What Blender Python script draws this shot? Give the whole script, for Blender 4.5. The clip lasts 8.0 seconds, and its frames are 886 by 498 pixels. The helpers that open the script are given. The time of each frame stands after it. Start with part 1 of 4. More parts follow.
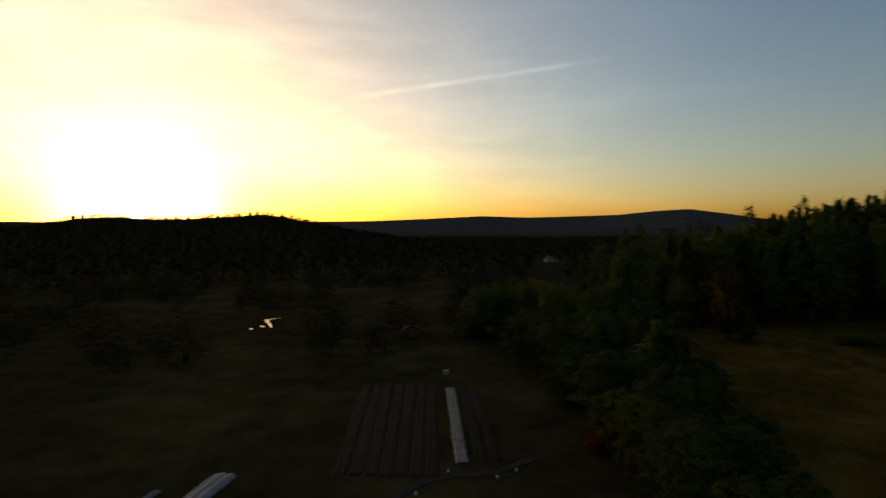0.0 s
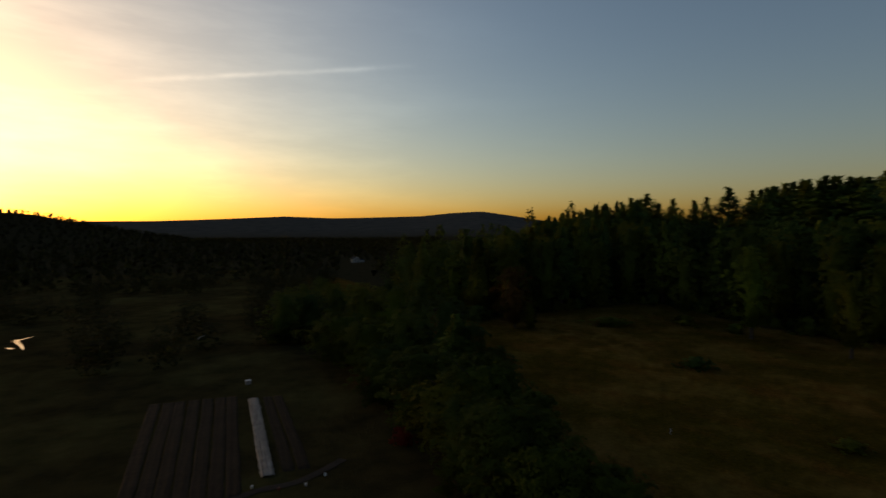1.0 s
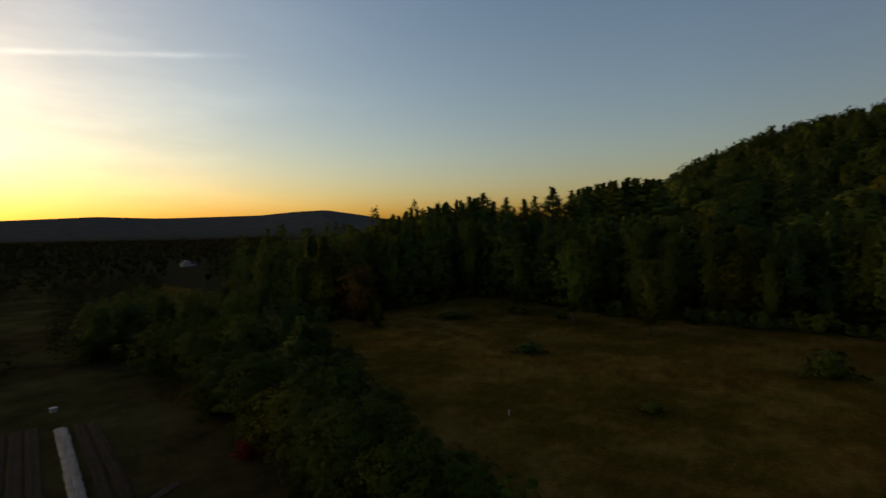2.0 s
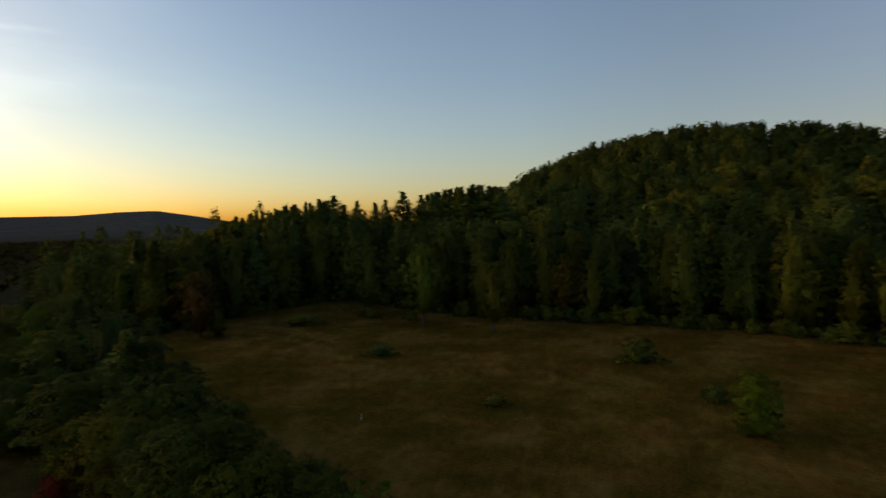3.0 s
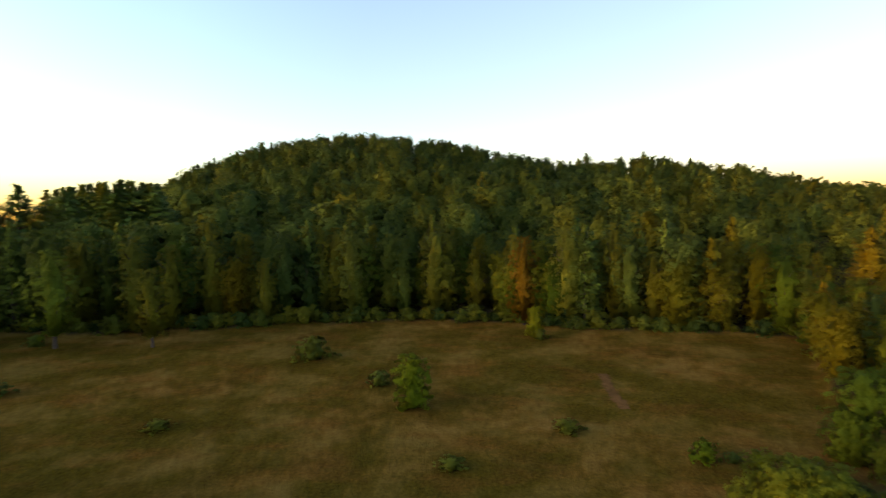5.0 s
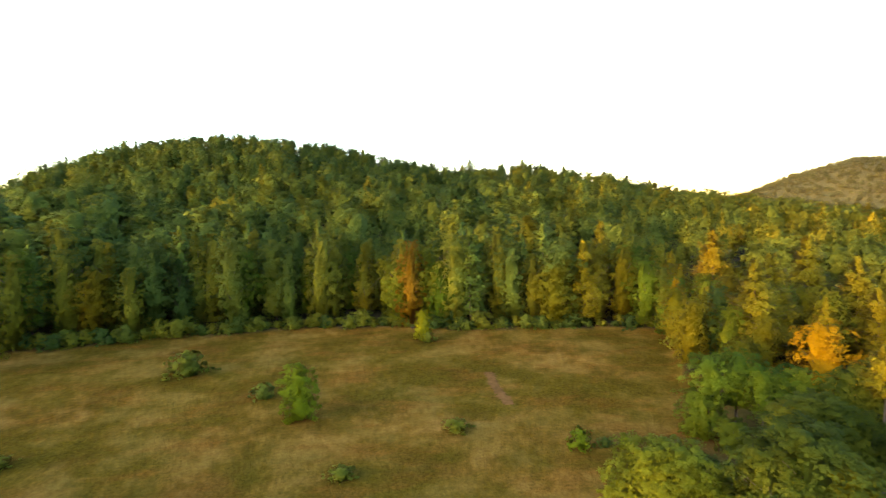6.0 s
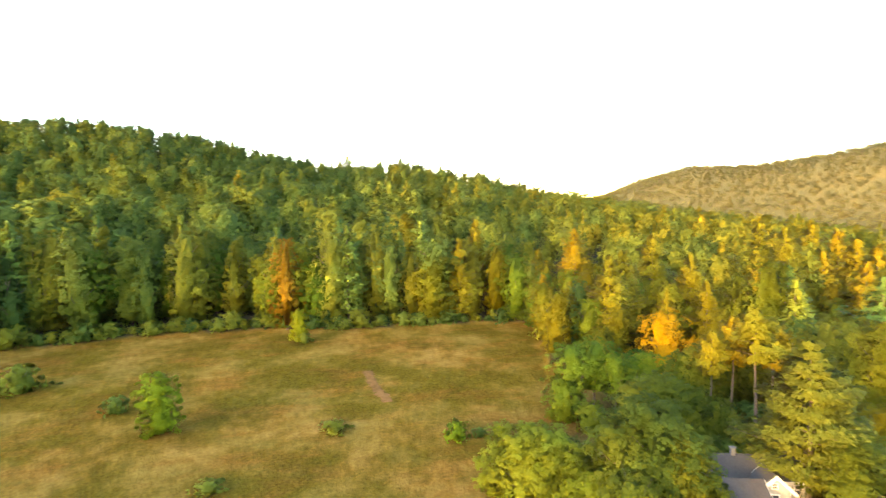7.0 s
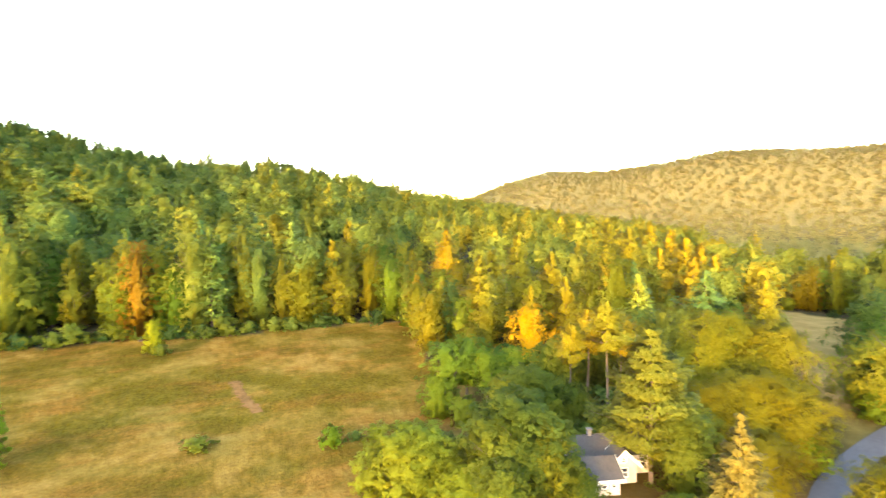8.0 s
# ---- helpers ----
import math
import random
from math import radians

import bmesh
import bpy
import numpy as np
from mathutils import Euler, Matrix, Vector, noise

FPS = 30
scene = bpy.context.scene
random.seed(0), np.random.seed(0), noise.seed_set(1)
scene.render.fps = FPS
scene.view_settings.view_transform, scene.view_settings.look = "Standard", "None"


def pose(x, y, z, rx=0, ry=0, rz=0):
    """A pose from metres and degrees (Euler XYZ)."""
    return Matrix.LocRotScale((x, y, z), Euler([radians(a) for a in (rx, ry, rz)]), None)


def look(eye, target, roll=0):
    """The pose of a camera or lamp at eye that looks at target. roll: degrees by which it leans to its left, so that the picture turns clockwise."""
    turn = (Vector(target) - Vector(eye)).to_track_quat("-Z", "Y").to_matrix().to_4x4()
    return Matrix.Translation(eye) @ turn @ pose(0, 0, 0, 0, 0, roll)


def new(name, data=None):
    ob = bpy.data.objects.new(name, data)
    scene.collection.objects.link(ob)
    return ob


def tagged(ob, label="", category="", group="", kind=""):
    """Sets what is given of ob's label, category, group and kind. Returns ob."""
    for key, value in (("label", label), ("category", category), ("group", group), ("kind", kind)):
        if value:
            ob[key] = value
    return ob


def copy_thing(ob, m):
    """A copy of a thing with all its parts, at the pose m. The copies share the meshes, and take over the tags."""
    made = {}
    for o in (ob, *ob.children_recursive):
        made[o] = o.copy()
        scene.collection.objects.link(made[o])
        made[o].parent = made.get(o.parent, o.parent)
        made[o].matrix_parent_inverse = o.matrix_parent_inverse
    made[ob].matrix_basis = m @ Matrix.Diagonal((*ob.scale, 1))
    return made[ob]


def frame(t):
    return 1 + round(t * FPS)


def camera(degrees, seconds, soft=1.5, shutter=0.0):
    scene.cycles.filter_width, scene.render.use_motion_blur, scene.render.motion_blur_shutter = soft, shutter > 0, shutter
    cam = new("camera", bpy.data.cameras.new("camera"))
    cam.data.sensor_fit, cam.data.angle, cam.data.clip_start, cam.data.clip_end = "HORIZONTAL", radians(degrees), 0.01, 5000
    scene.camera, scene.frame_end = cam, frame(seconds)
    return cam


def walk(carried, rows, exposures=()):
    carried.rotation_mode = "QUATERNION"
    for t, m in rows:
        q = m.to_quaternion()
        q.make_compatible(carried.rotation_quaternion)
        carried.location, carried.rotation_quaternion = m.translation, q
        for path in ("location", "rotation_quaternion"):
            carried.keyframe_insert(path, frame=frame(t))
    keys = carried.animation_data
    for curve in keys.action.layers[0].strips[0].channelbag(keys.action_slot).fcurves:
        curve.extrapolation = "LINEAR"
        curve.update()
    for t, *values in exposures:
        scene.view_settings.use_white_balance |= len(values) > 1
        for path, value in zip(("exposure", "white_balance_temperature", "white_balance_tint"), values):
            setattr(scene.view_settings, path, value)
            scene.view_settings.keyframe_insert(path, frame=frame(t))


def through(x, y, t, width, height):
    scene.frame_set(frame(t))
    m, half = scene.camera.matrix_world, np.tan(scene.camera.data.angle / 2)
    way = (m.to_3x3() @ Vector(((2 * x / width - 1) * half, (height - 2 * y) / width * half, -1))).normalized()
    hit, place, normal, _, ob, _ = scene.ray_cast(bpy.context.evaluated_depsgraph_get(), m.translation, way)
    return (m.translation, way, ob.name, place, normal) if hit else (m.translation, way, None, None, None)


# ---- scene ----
SUN_AZ, SUN_EL = -29.4, 1.65         # bearing clockwise from +y, height above the horizon
EYE = 25.0                           # the eye over the ground, in units of the plan
UNIT = 1.5                           # metres to a unit of the plan, by the doors and storeys of the white house

cam = camera(78.79, 8.0, soft=1.5, shutter=0.35)
TURN = [
    (0, 0.00, -2.16, -0.12),
    (0.5, -11.06, -2.09, -0.13),
    (1, -20.36, -2.04, -0.09),
    (1.5, -28.92, -2.05, 0.07),
    (1.7, -32.02, -2.22, 0.44),
    (2.8, -49.35, -2.00, 0.50),
    (3, -52.42, -2.08, 0.45),
    (3.5, -60.86, -2.15, 0.47),
    (4, -70.91, -2.22, 0.49),
    (4.5, -78.63, -2.24, 0.57),
    (5, -86.32, -2.25, 0.68),
    (5.2, -89.29, -2.24, 0.70),
    (6.3, -101.90, -2.11, 0.93),
    (6.5, -104.76, -2.33, 0.64),
    (7, -111.10, -2.37, 0.72),
    (7.5, -117.39, -2.41, 0.74),
    (8, -124.41, -2.44, 0.80),
]
walk(cam, [(t, pose(0, 0, EYE * UNIT, 90 + p, r, y)) for t, y, p, r in TURN],
     exposures=[(0.0, 1.74, 7700, 18), (0.5, 1.56, 7700, 18), (1.7, 1.96, 7700, 20), (2.8, 2.55, 7700, 22), (3.5, 3.08, 7700, 22), (4.5, 3.8, 7700, 22), (5.2, 4.6, 7700, 20),
                (6.3, 6.2, 7800, 14), (7.0, 6.75, 7800, 14), (8.0, 7.2, 7800, 14)])


# ---- world and sun ----
def toward(az, el):
    a, e = radians(az), radians(el)
    return Vector((math.sin(a) * math.cos(e), math.cos(a) * math.cos(e), math.sin(e)))


class Nodes:
    """A short way to write node trees."""
    def __init__(self, tree):
        self.tree = tree
        tree.nodes.clear()

    def add(self, kind, inputs=None):
        n = self.tree.nodes.new(kind)
        for k, v in (inputs or {}).items():
            self.put(n.inputs[k], v)
        return n

    def attribute(self, called):
        n = self.tree.nodes.new("ShaderNodeAttribute")
        n.attribute_type, n.attribute_name = "GEOMETRY", called
        return n.outputs["Fac"]

    def put(self, socket, v):
        if isinstance(v, bpy.types.NodeSocket):
            self.tree.links.new(v, socket)
        elif isinstance(v, bpy.types.Node):
            self.tree.links.new(v.outputs[0], socket)
        else:
            socket.default_value = v

    def math(self, op, a, b=0.0, c=0.0):
        n = self.tree.nodes.new("ShaderNodeMath")
        n.operation = op
        for i, v in enumerate((a, b, c)):
            self.put(n.inputs[i], v)
        return n.outputs[0]

    def mix(self, fac, a, b, blend="MIX"):
        n = self.tree.nodes.new("ShaderNodeMix")
        n.data_type, n.blend_type = "RGBA", blend
        self.put(n.inputs[0], fac)
        self.put(n.inputs[6], a)
        self.put(n.inputs[7], b)
        return n.outputs[2]

    def ramp(self, fac, stops):
        n = self.tree.nodes.new("ShaderNodeValToRGB")
        while len(n.color_ramp.elements) < len(stops):
            n.color_ramp.elements.new(0.5)
        for e, (p, col) in zip(n.color_ramp.elements, stops):
            e.position = p
            e.color = col if len(col) == 4 else (*col, 1)
        self.put(n.inputs[0], fac)
        return n.outputs[0]

    def noise(self, vec, scale, detail=4.0, rough=0.55):
        n = self.tree.nodes.new("ShaderNodeTexNoise")
        self.put(n.inputs["Vector"], vec)
        n.inputs["Scale"].default_value = scale
        n.inputs["Detail"].default_value = detail
        n.inputs["Roughness"].default_value = rough
        return n.outputs[0]


def grey(v):
    return (v, v, v, 1)


sky_world = bpy.data.worlds.new("evening_sky")
scene.world = sky_world
sky_world.use_nodes = True
w = Nodes(sky_world.node_tree)
sky = w.add("ShaderNodeTexSky")
sky.sky_type, sky.sun_disc, sky.sun_elevation, sky.sun_rotation = "NISHITA", False, radians(SUN_EL), radians(SUN_AZ)
sky.altitude, sky.air_density, sky.dust_density, sky.ozone_density = 250, 1.0, 1.4, 2.2
ray = w.add("ShaderNodeTexCoord").outputs["Generated"]


def dot(a, b):
    n = w.add("ShaderNodeVectorMath", {0: a, 1: b})
    n.operation = "DOT_PRODUCT"
    return n.outputs["Value"]


to_sun = dot(ray, toward(SUN_AZ, 0.9))
cosine = w.math("MAXIMUM", to_sun, 0.0)
# the hazy aureole round the low sun, and its disc
wide = w.math("POWER", cosine, 5.5)
middle = w.math("POWER", cosine, 60.0)
core = w.math("POWER", cosine, 220.0)
disc = w.math("GREATER_THAN", to_sun, math.cos(radians(0.45)))
glow = w.mix(1.0, w.mix(wide, grey(0), (1.14, 0.95, 0.33, 1)), w.mix(middle, grey(0), (2.9, 2.1, 0.4, 1)), "ADD")
glow = w.mix(1.0, glow, w.mix(core, grey(0), (12, 11, 6.5, 1)), "ADD")
glow = w.mix(1.0, glow, w.mix(disc, grey(0), (300, 240, 120, 1)), "ADD")
hazy = w.add("ShaderNodeHueSaturation", {"Saturation": 1.0, "Color": sky.outputs[0]})
# the sky dims and turns to lilac away from the sunset
away = w.ramp(w.math("MULTIPLY_ADD", to_sun, 0.5, 0.5), [(0.15, (0.76, 0.69, 0.72)), (0.36, (0.85, 0.81, 0.81)), (0.5, (0.98, 0.98, 0.99)), (0.8, (1.06, 1.06, 1.05)), (1.0, (1.08, 1.06, 1.05))])
total = w.mix(1.0, w.mix(1.0, hazy.outputs[0], away, "MULTIPLY"), glow, "ADD")
# thin cirrus fanning out from the sunset, and one vapour trail
high = w.add("ShaderNodeMapping", {"Vector": ray, "Scale": (1.0, 1.0, 5.0), "Rotation": (0.1, 0.25, 0)}).outputs[0]
wisps = w.math("MULTIPLY", w.ramp(w.noise(high, 2.6, 7, 0.6), [(0.45, grey(0)), (0.8, grey(1))]), w.math("POWER", cosine, 3.0))
total = w.mix(w.math("MULTIPLY", wisps, 0.75), total, w.mix(1.0, total, (1.65, 1.6, 1.5, 1), "MULTIPLY"))
trail_from, trail_to = toward(-11.0, 13.0), toward(18.0, 16.7)
trail_pole = trail_from.cross(trail_to).normalized()
across = w.math("ABSOLUTE", w.math("ADD", dot(ray, trail_pole), w.math("MULTIPLY", w.math("SUBTRACT", w.noise(ray, 18, 3), 0.5), 0.006)))
trail_mid = (trail_from + trail_to).normalized()
reach = trail_mid.dot(trail_from)
ends = w.ramp(w.math("DIVIDE", w.math("SUBTRACT", dot(ray, trail_mid), reach), 1 - reach), [(0.0, grey(0)), (0.6, grey(1))])
trail = w.math("MULTIPLY", w.math("POWER", 2.718, w.math("MULTIPLY", w.math("MULTIPLY", across, across), -60000.0)), ends)
trail = w.math("MULTIPLY", trail, w.ramp(w.noise(ray, 11.0, 4, 0.6), [(0.36, grey(0.2)), (0.6, grey(1))]))
total = w.mix(w.math("MULTIPLY", trail, 0.42), total, w.mix(1.0, total, (1.7, 1.6, 1.5, 1), "MULTIPLY"))
w.add("ShaderNodeOutputWorld", {0: w.add("ShaderNodeBackground", {"Color": total, "Strength": 0.1})})

sun = new("sun", bpy.data.lights.new("sun", "SUN"))
sun.data.energy, sun.data.angle, sun.data.color = 0.295, radians(2.0), (1.0, 0.63, 0.25)
sun.matrix_world = look(toward(SUN_AZ, SUN_EL) * 100, (0, 0, 0))


# ---- materials ----
def material(name, build, rough=0.9, spec=0.2):
    mat = bpy.data.materials.new(name)
    mat.use_nodes = True
    n = Nodes(mat.node_tree)
    bsdf = n.add("ShaderNodeBsdfPrincipled", {"Roughness": rough, "Specular IOR Level": spec})
    n.add("ShaderNodeOutputMaterial", {0: bsdf})
    build(n, bsdf)
    return mat


def bump(n, bsdf, height, strength=0.5, distance=0.05):
    n.put(bsdf.inputs["Normal"], n.add("ShaderNodeBump", {"Height": height, "Strength": strength, "Distance": distance}).outputs[0])


def leaves(name, stops, own=None, through=0.5):
    """Foliage: the hue by tree (Object Info's Random, or the tree's own tint in joined woods), a fine change by leaf."""
    mat = bpy.data.materials.new(name)
    mat.use_nodes = True
    n = Nodes(mat.node_tree)
    if own:
        tree = n.attribute(own)
    else:
        tree = n.add("ShaderNodeObjectInfo").outputs["Random"]
    leaf = n.add("ShaderNodeNewGeometry").outputs["Random Per Island"]
    pos = n.add("ShaderNodeTexCoord").outputs["Object"]
    patch = n.noise(pos, 0.35, 3)
    t = n.math("ADD", tree, n.math("MULTIPLY", n.math("SUBTRACT", leaf, 0.5), 0.10))
    t = n.math("ADD", t, n.math("MULTIPLY", n.math("SUBTRACT", patch, 0.5), 0.12))
    col = n.ramp(t, stops)
    col = n.mix(1.0, col, n.ramp(leaf, [(0, grey(0.94)), (1, grey(1.06))]), "MULTIPLY")
    col = n.mix(1.0, col, n.ramp(n.noise(pos, 1.9, 4, 0.7), [(0.3, grey(0.82)), (0.7, grey(1.16))]), "MULTIPLY")
    tuft = n.tree.nodes.new("ShaderNodeAttribute")
    tuft.attribute_type, tuft.attribute_name = "GEOMETRY", "tuft"
    turn = n.add("ShaderNodeVectorTransform", {0: tuft.outputs["Vector"]})
    turn.vector_type, turn.convert_from, turn.convert_to = "NORMAL", "OBJECT", "WORLD"
    face = n.add("ShaderNodeBsdfPrincipled", {"Base Color": col, "Roughness": 0.8, "Specular IOR Level": 0.08, "Normal": turn})
    back = n.add("ShaderNodeBsdfTranslucent", {"Color": col, "Normal": turn})
    n.add("ShaderNodeOutputMaterial", {0: n.add("ShaderNodeMixShader", {0: through, 1: face, 2: back})})
    return mat


GREENS = [(0.0, (0.0409, 0.0805, 0.0184)), (0.3, (0.074, 0.118, 0.0202)), (0.6, (0.128, 0.152, 0.0174)), (0.85, (0.195, 0.172, 0.0126)), (1.0, (0.28, 0.185, 0.0114))]
M_LEAF = leaves("leaf_green", GREENS[:3] + [(1.0, (0.145, 0.148, 0.0134))])
M_LEAF_SHRUB = leaves("leaf_yellow_green", [(0, (0.0936, 0.15, 0.0077)), (0.6, (0.143, 0.188, 0.0088)), (1, (0.195, 0.206, 0.0088))])
M_LEAF_LONE = leaves("leaf_pale_green", [(0, (0.142, 0.209, 0.0216)), (1, (0.189, 0.236, 0.0216))])
M_LEAF_BRIGHT = leaves("leaf_bright_green", [(0, (0.0531, 0.112, 0.00903)), (0.6, (0.0829, 0.132, 0.0106)), (1, (0.129, 0.148, 0.0106))])
M_LEAF_GOLD = leaves("leaf_gold", [(0, (0.0835, 0.0983, 0.00622)), (0.5, (0.107, 0.102, 0.00535)), (1, (0.129, 0.102, 0.00486))])
M_LEAF_ORANGE = leaves("leaf_orange", [(0, (0.27, 0.155, 0.005)), (0.5, (0.30, 0.172, 0.005)), (1, (0.32, 0.195, 0.006))])
M_LEAF_RUST = leaves("leaf_rust", [(0, (0.084, 0.0936, 0.01)), (0.35, (0.128, 0.104, 0.009)), (0.75, (0.168, 0.104, 0.008)), (1, (0.185, 0.113, 0.008))])
M_LEAF_RED = leaves("leaf_red", [(0, (0.060, 0.056, 0.012)), (0.4, (0.082, 0.056, 0.012)), (1, (0.098, 0.056, 0.012))])
M_LEAF_SCARLET = leaves("leaf_scarlet", [(0, (0.22, 0.030, 0.020)), (1, (0.30, 0.045, 0.022))])
M_LEAF_DENSE = leaves("leaf_dense_green", [(0, (0.0384, 0.0686, 0.00992)), (0.5, (0.0695, 0.0966, 0.00992)), (1, (0.12, 0.125, 0.00872))])
M_NEEDLE = leaves("needles", [(0, (0.05, 0.098, 0.0202)), (0.5, (0.085, 0.134, 0.0202)), (1, (0.145, 0.168, 0.0157))], through=0.15)
M_NEEDLE_GOLD = leaves("needles_yellowing", [(0, (0.0389, 0.0671, 0.00858)), (0.5, (0.0523, 0.0737, 0.0078)), (1, (0.0711, 0.0769, 0.0065))], through=0.15)
M_NEEDLE_PALE = leaves("needles_pale", [(0, (0.08, 0.074, 0.01)), (1, (0.1, 0.08, 0.013))], through=0.15)
# pine needles with the evening sun's gold put into their colour
M_NEEDLE_SUN_GOLD = leaves("needles_sun_gold", [(0, (0.101, 0.103, 0.00618)), (0.5, (0.134, 0.115, 0.00515)), (1, (0.17, 0.123, 0.00515))], through=0.15)
M_WOODS = leaves("woods_leaf", GREENS, own="tint")
# autumn leaves of the far hill, haze put in as a paler colour
M_WOODS_HAZY = leaves("hazy_woods_leaf", [(0, (0.155, 0.164, 0.0624)), (0.5, (0.183, 0.175, 0.0637)), (1, (0.212, 0.183, 0.068))], own="tint")
# western leaves darkened in colour, for their backlit side before the sunset
M_WOODS_BACKLIT = leaves("backlit_woods_leaf", [(0, (0.026, 0.034, 0.0095)), (1, (0.046, 0.044, 0.012))], own="tint")


def bark(n, b):
    pos = n.add("ShaderNodeTexCoord").outputs["Object"]
    st = n.add("ShaderNodeMapping", {"Vector": pos, "Scale": (6, 6, 0.8)}).outputs[0]
    v = n.noise(st, 3, 5)
    n.put(b.inputs["Base Color"], n.ramp(v, [(0.3, (0.03, 0.023, 0.018)), (0.7, (0.095, 0.07, 0.052))]))
    bump(n, b, v, 0.8, 0.04)


M_BARK = material("bark", bark)


def ground_look(n, b):
    pos = n.add("ShaderNodeTexCoord").outputs["Object"]
    flat = n.add("ShaderNodeMapping", {"Vector": pos, "Scale": (1, 1, 0.0)}).outputs[0]
    big = n.noise(flat, 0.035, 5, 0.6)
    mid = n.noise(flat, 0.19, 5, 0.65)
    streaky = n.noise(n.add("ShaderNodeMapping", {"Vector": flat, "Rotation": (0, 0, radians(20)), "Scale": (0.2, 0.1, 0)}).outputs[0], 1.0, 5, 0.6)
    fine = n.noise(flat, 2.5, 6, 0.7)
    straw = n.ramp(mid, [(0.34, (0.0575, 0.0397, 0.00636)), (0.49, (0.104, 0.0564, 0.0101)), (0.66, (0.178, 0.0961, 0.0234))])
    olive = n.ramp(fine, [(0.25, (0.0404, 0.0313, 0.00414)), (0.75, (0.0874, 0.057, 0.00768))])
    rust = n.ramp(fine, [(0.25, (0.0921, 0.0394, 0.00751)), (0.75, (0.169, 0.0729, 0.0162))])
    field = n.mix(n.ramp(big, [(0.37, grey(0)), (0.55, grey(0.9))]), straw, olive)
    field = n.mix(n.ramp(streaky, [(0.5, grey(0)), (0.66, grey(0.6))]), field, rust)
    field = n.mix(1.0, field, n.ramp(fine, [(0.2, grey(0.65)), (0.8, grey(1.3))]), "MULTIPLY")
    tufts = n.noise(flat, 0.75, 4, 0.7)
    field = n.mix(1.0, field, n.ramp(tufts, [(0.3, grey(0.75)), (0.68, grey(1.22))]), "MULTIPLY")
    swathes = n.noise(flat, 0.085, 4, 0.6)
    field = n.mix(n.ramp(swathes, [(0.5, grey(0)), (0.64, grey(0.4))]), field, n.ramp(tufts, [(0.3, (0.13, 0.079, 0.019)), (0.7, (0.21, 0.128, 0.034))]))
    field = n.mix(1.0, field, n.ramp(swathes, [(0.32, grey(0.74)), (0.52, grey(1.0))]), "MULTIPLY")
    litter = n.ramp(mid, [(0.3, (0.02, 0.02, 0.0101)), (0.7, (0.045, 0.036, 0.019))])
    # grey that puts distance haze into the colour of the far ridges
    haze_grey = n.ramp(n.noise(flat, 0.02, 5, 0.6), [(0.3, (0.0535, 0.0528, 0.047)), (0.7, (0.0893, 0.0826, 0.0694))])
    # grass with backlit shade put into its colour, also used round the house
    dim_sward = n.mix(n.ramp(big, [(0.45, grey(0)), (0.6, grey(1))]), n.ramp(mid, [(0.3, (0.0225, 0.0181, 0.008)), (0.7, (0.055, 0.0425, 0.0156))]), n.ramp(mid, [(0.3, (0.04, 0.0375, 0.0131)), (0.7, (0.0825, 0.0688, 0.025))]))
    # ground of the far hill, toned towards its haze-pale trees
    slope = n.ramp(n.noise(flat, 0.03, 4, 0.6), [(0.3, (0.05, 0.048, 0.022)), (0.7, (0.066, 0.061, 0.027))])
    mown = n.ramp(mid, [(0.3, (0.115, 0.077, 0.024)), (0.7, (0.19, 0.127, 0.045))])
    field = n.mix(n.attribute("hay"), field, mown)
    n.put(b.inputs["Base Color"], n.mix(n.attribute("distant"), n.mix(n.attribute("hillside"), n.mix(n.attribute("dim_sward"), n.mix(n.attribute("wooded"), field, litter), dim_sward), slope), haze_grey))
    bump(n, b, n.math("ADD", n.math("ADD", fine, tufts), n.math("MULTIPLY", mid, 2.0)), 1.0, 0.35)


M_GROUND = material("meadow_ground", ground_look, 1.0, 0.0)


def plain(name, c, rough=0.6, var=0.15, scale=3.0, spec=0.3, strength=0.2):
    def build(n, b):
        pos = n.add("ShaderNodeTexCoord").outputs["Object"]
        v = n.noise(pos, scale, 5, 0.65)
        v2 = n.noise(pos, scale * 0.17, 3, 0.6)
        col = n.mix(1.0, (*c, 1), n.ramp(v, [(0.25, grey(1 - var)), (0.75, grey(1 + var))]), "MULTIPLY")
        col = n.mix(1.0, col, n.ramp(v2, [(0.3, grey(1 - var)), (0.7, grey(1.0))]), "MULTIPLY")
        n.put(b.inputs["Base Color"], col)
        bump(n, b, v, strength, 0.01)
    return material(name, build, rough, spec)


def siding(n, b):
    pos = n.add("ShaderNodeTexCoord").outputs["Object"]
    z = n.add("ShaderNodeSeparateXYZ", {0: pos}).outputs[2]
    lap = n.math("FRACT", n.math("MULTIPLY", z, 7.0))
    v = n.noise(pos, 2.0, 4)
    n.put(b.inputs["Base Color"], n.ramp(v, [(0.3, (0.2, 0.196, 0.182)), (0.7, (0.26, 0.255, 0.238))]))
    bump(n, b, lap, 0.6, 0.02)


def still(n, b):
    pos = n.add("ShaderNodeTexCoord").outputs["Object"]
    b.inputs["Base Color"].default_value = (0.015, 0.018, 0.016, 1)
    bump(n, b, n.noise(pos, 3.0, 3), 0.05, 0.02)


M_WHITE = plain("white_paint", (0.52, 0.51, 0.48), 0.6)
M_ROOF = plain("grey_shingle", (0.037, 0.036, 0.037), 0.95, 0.25, 6)


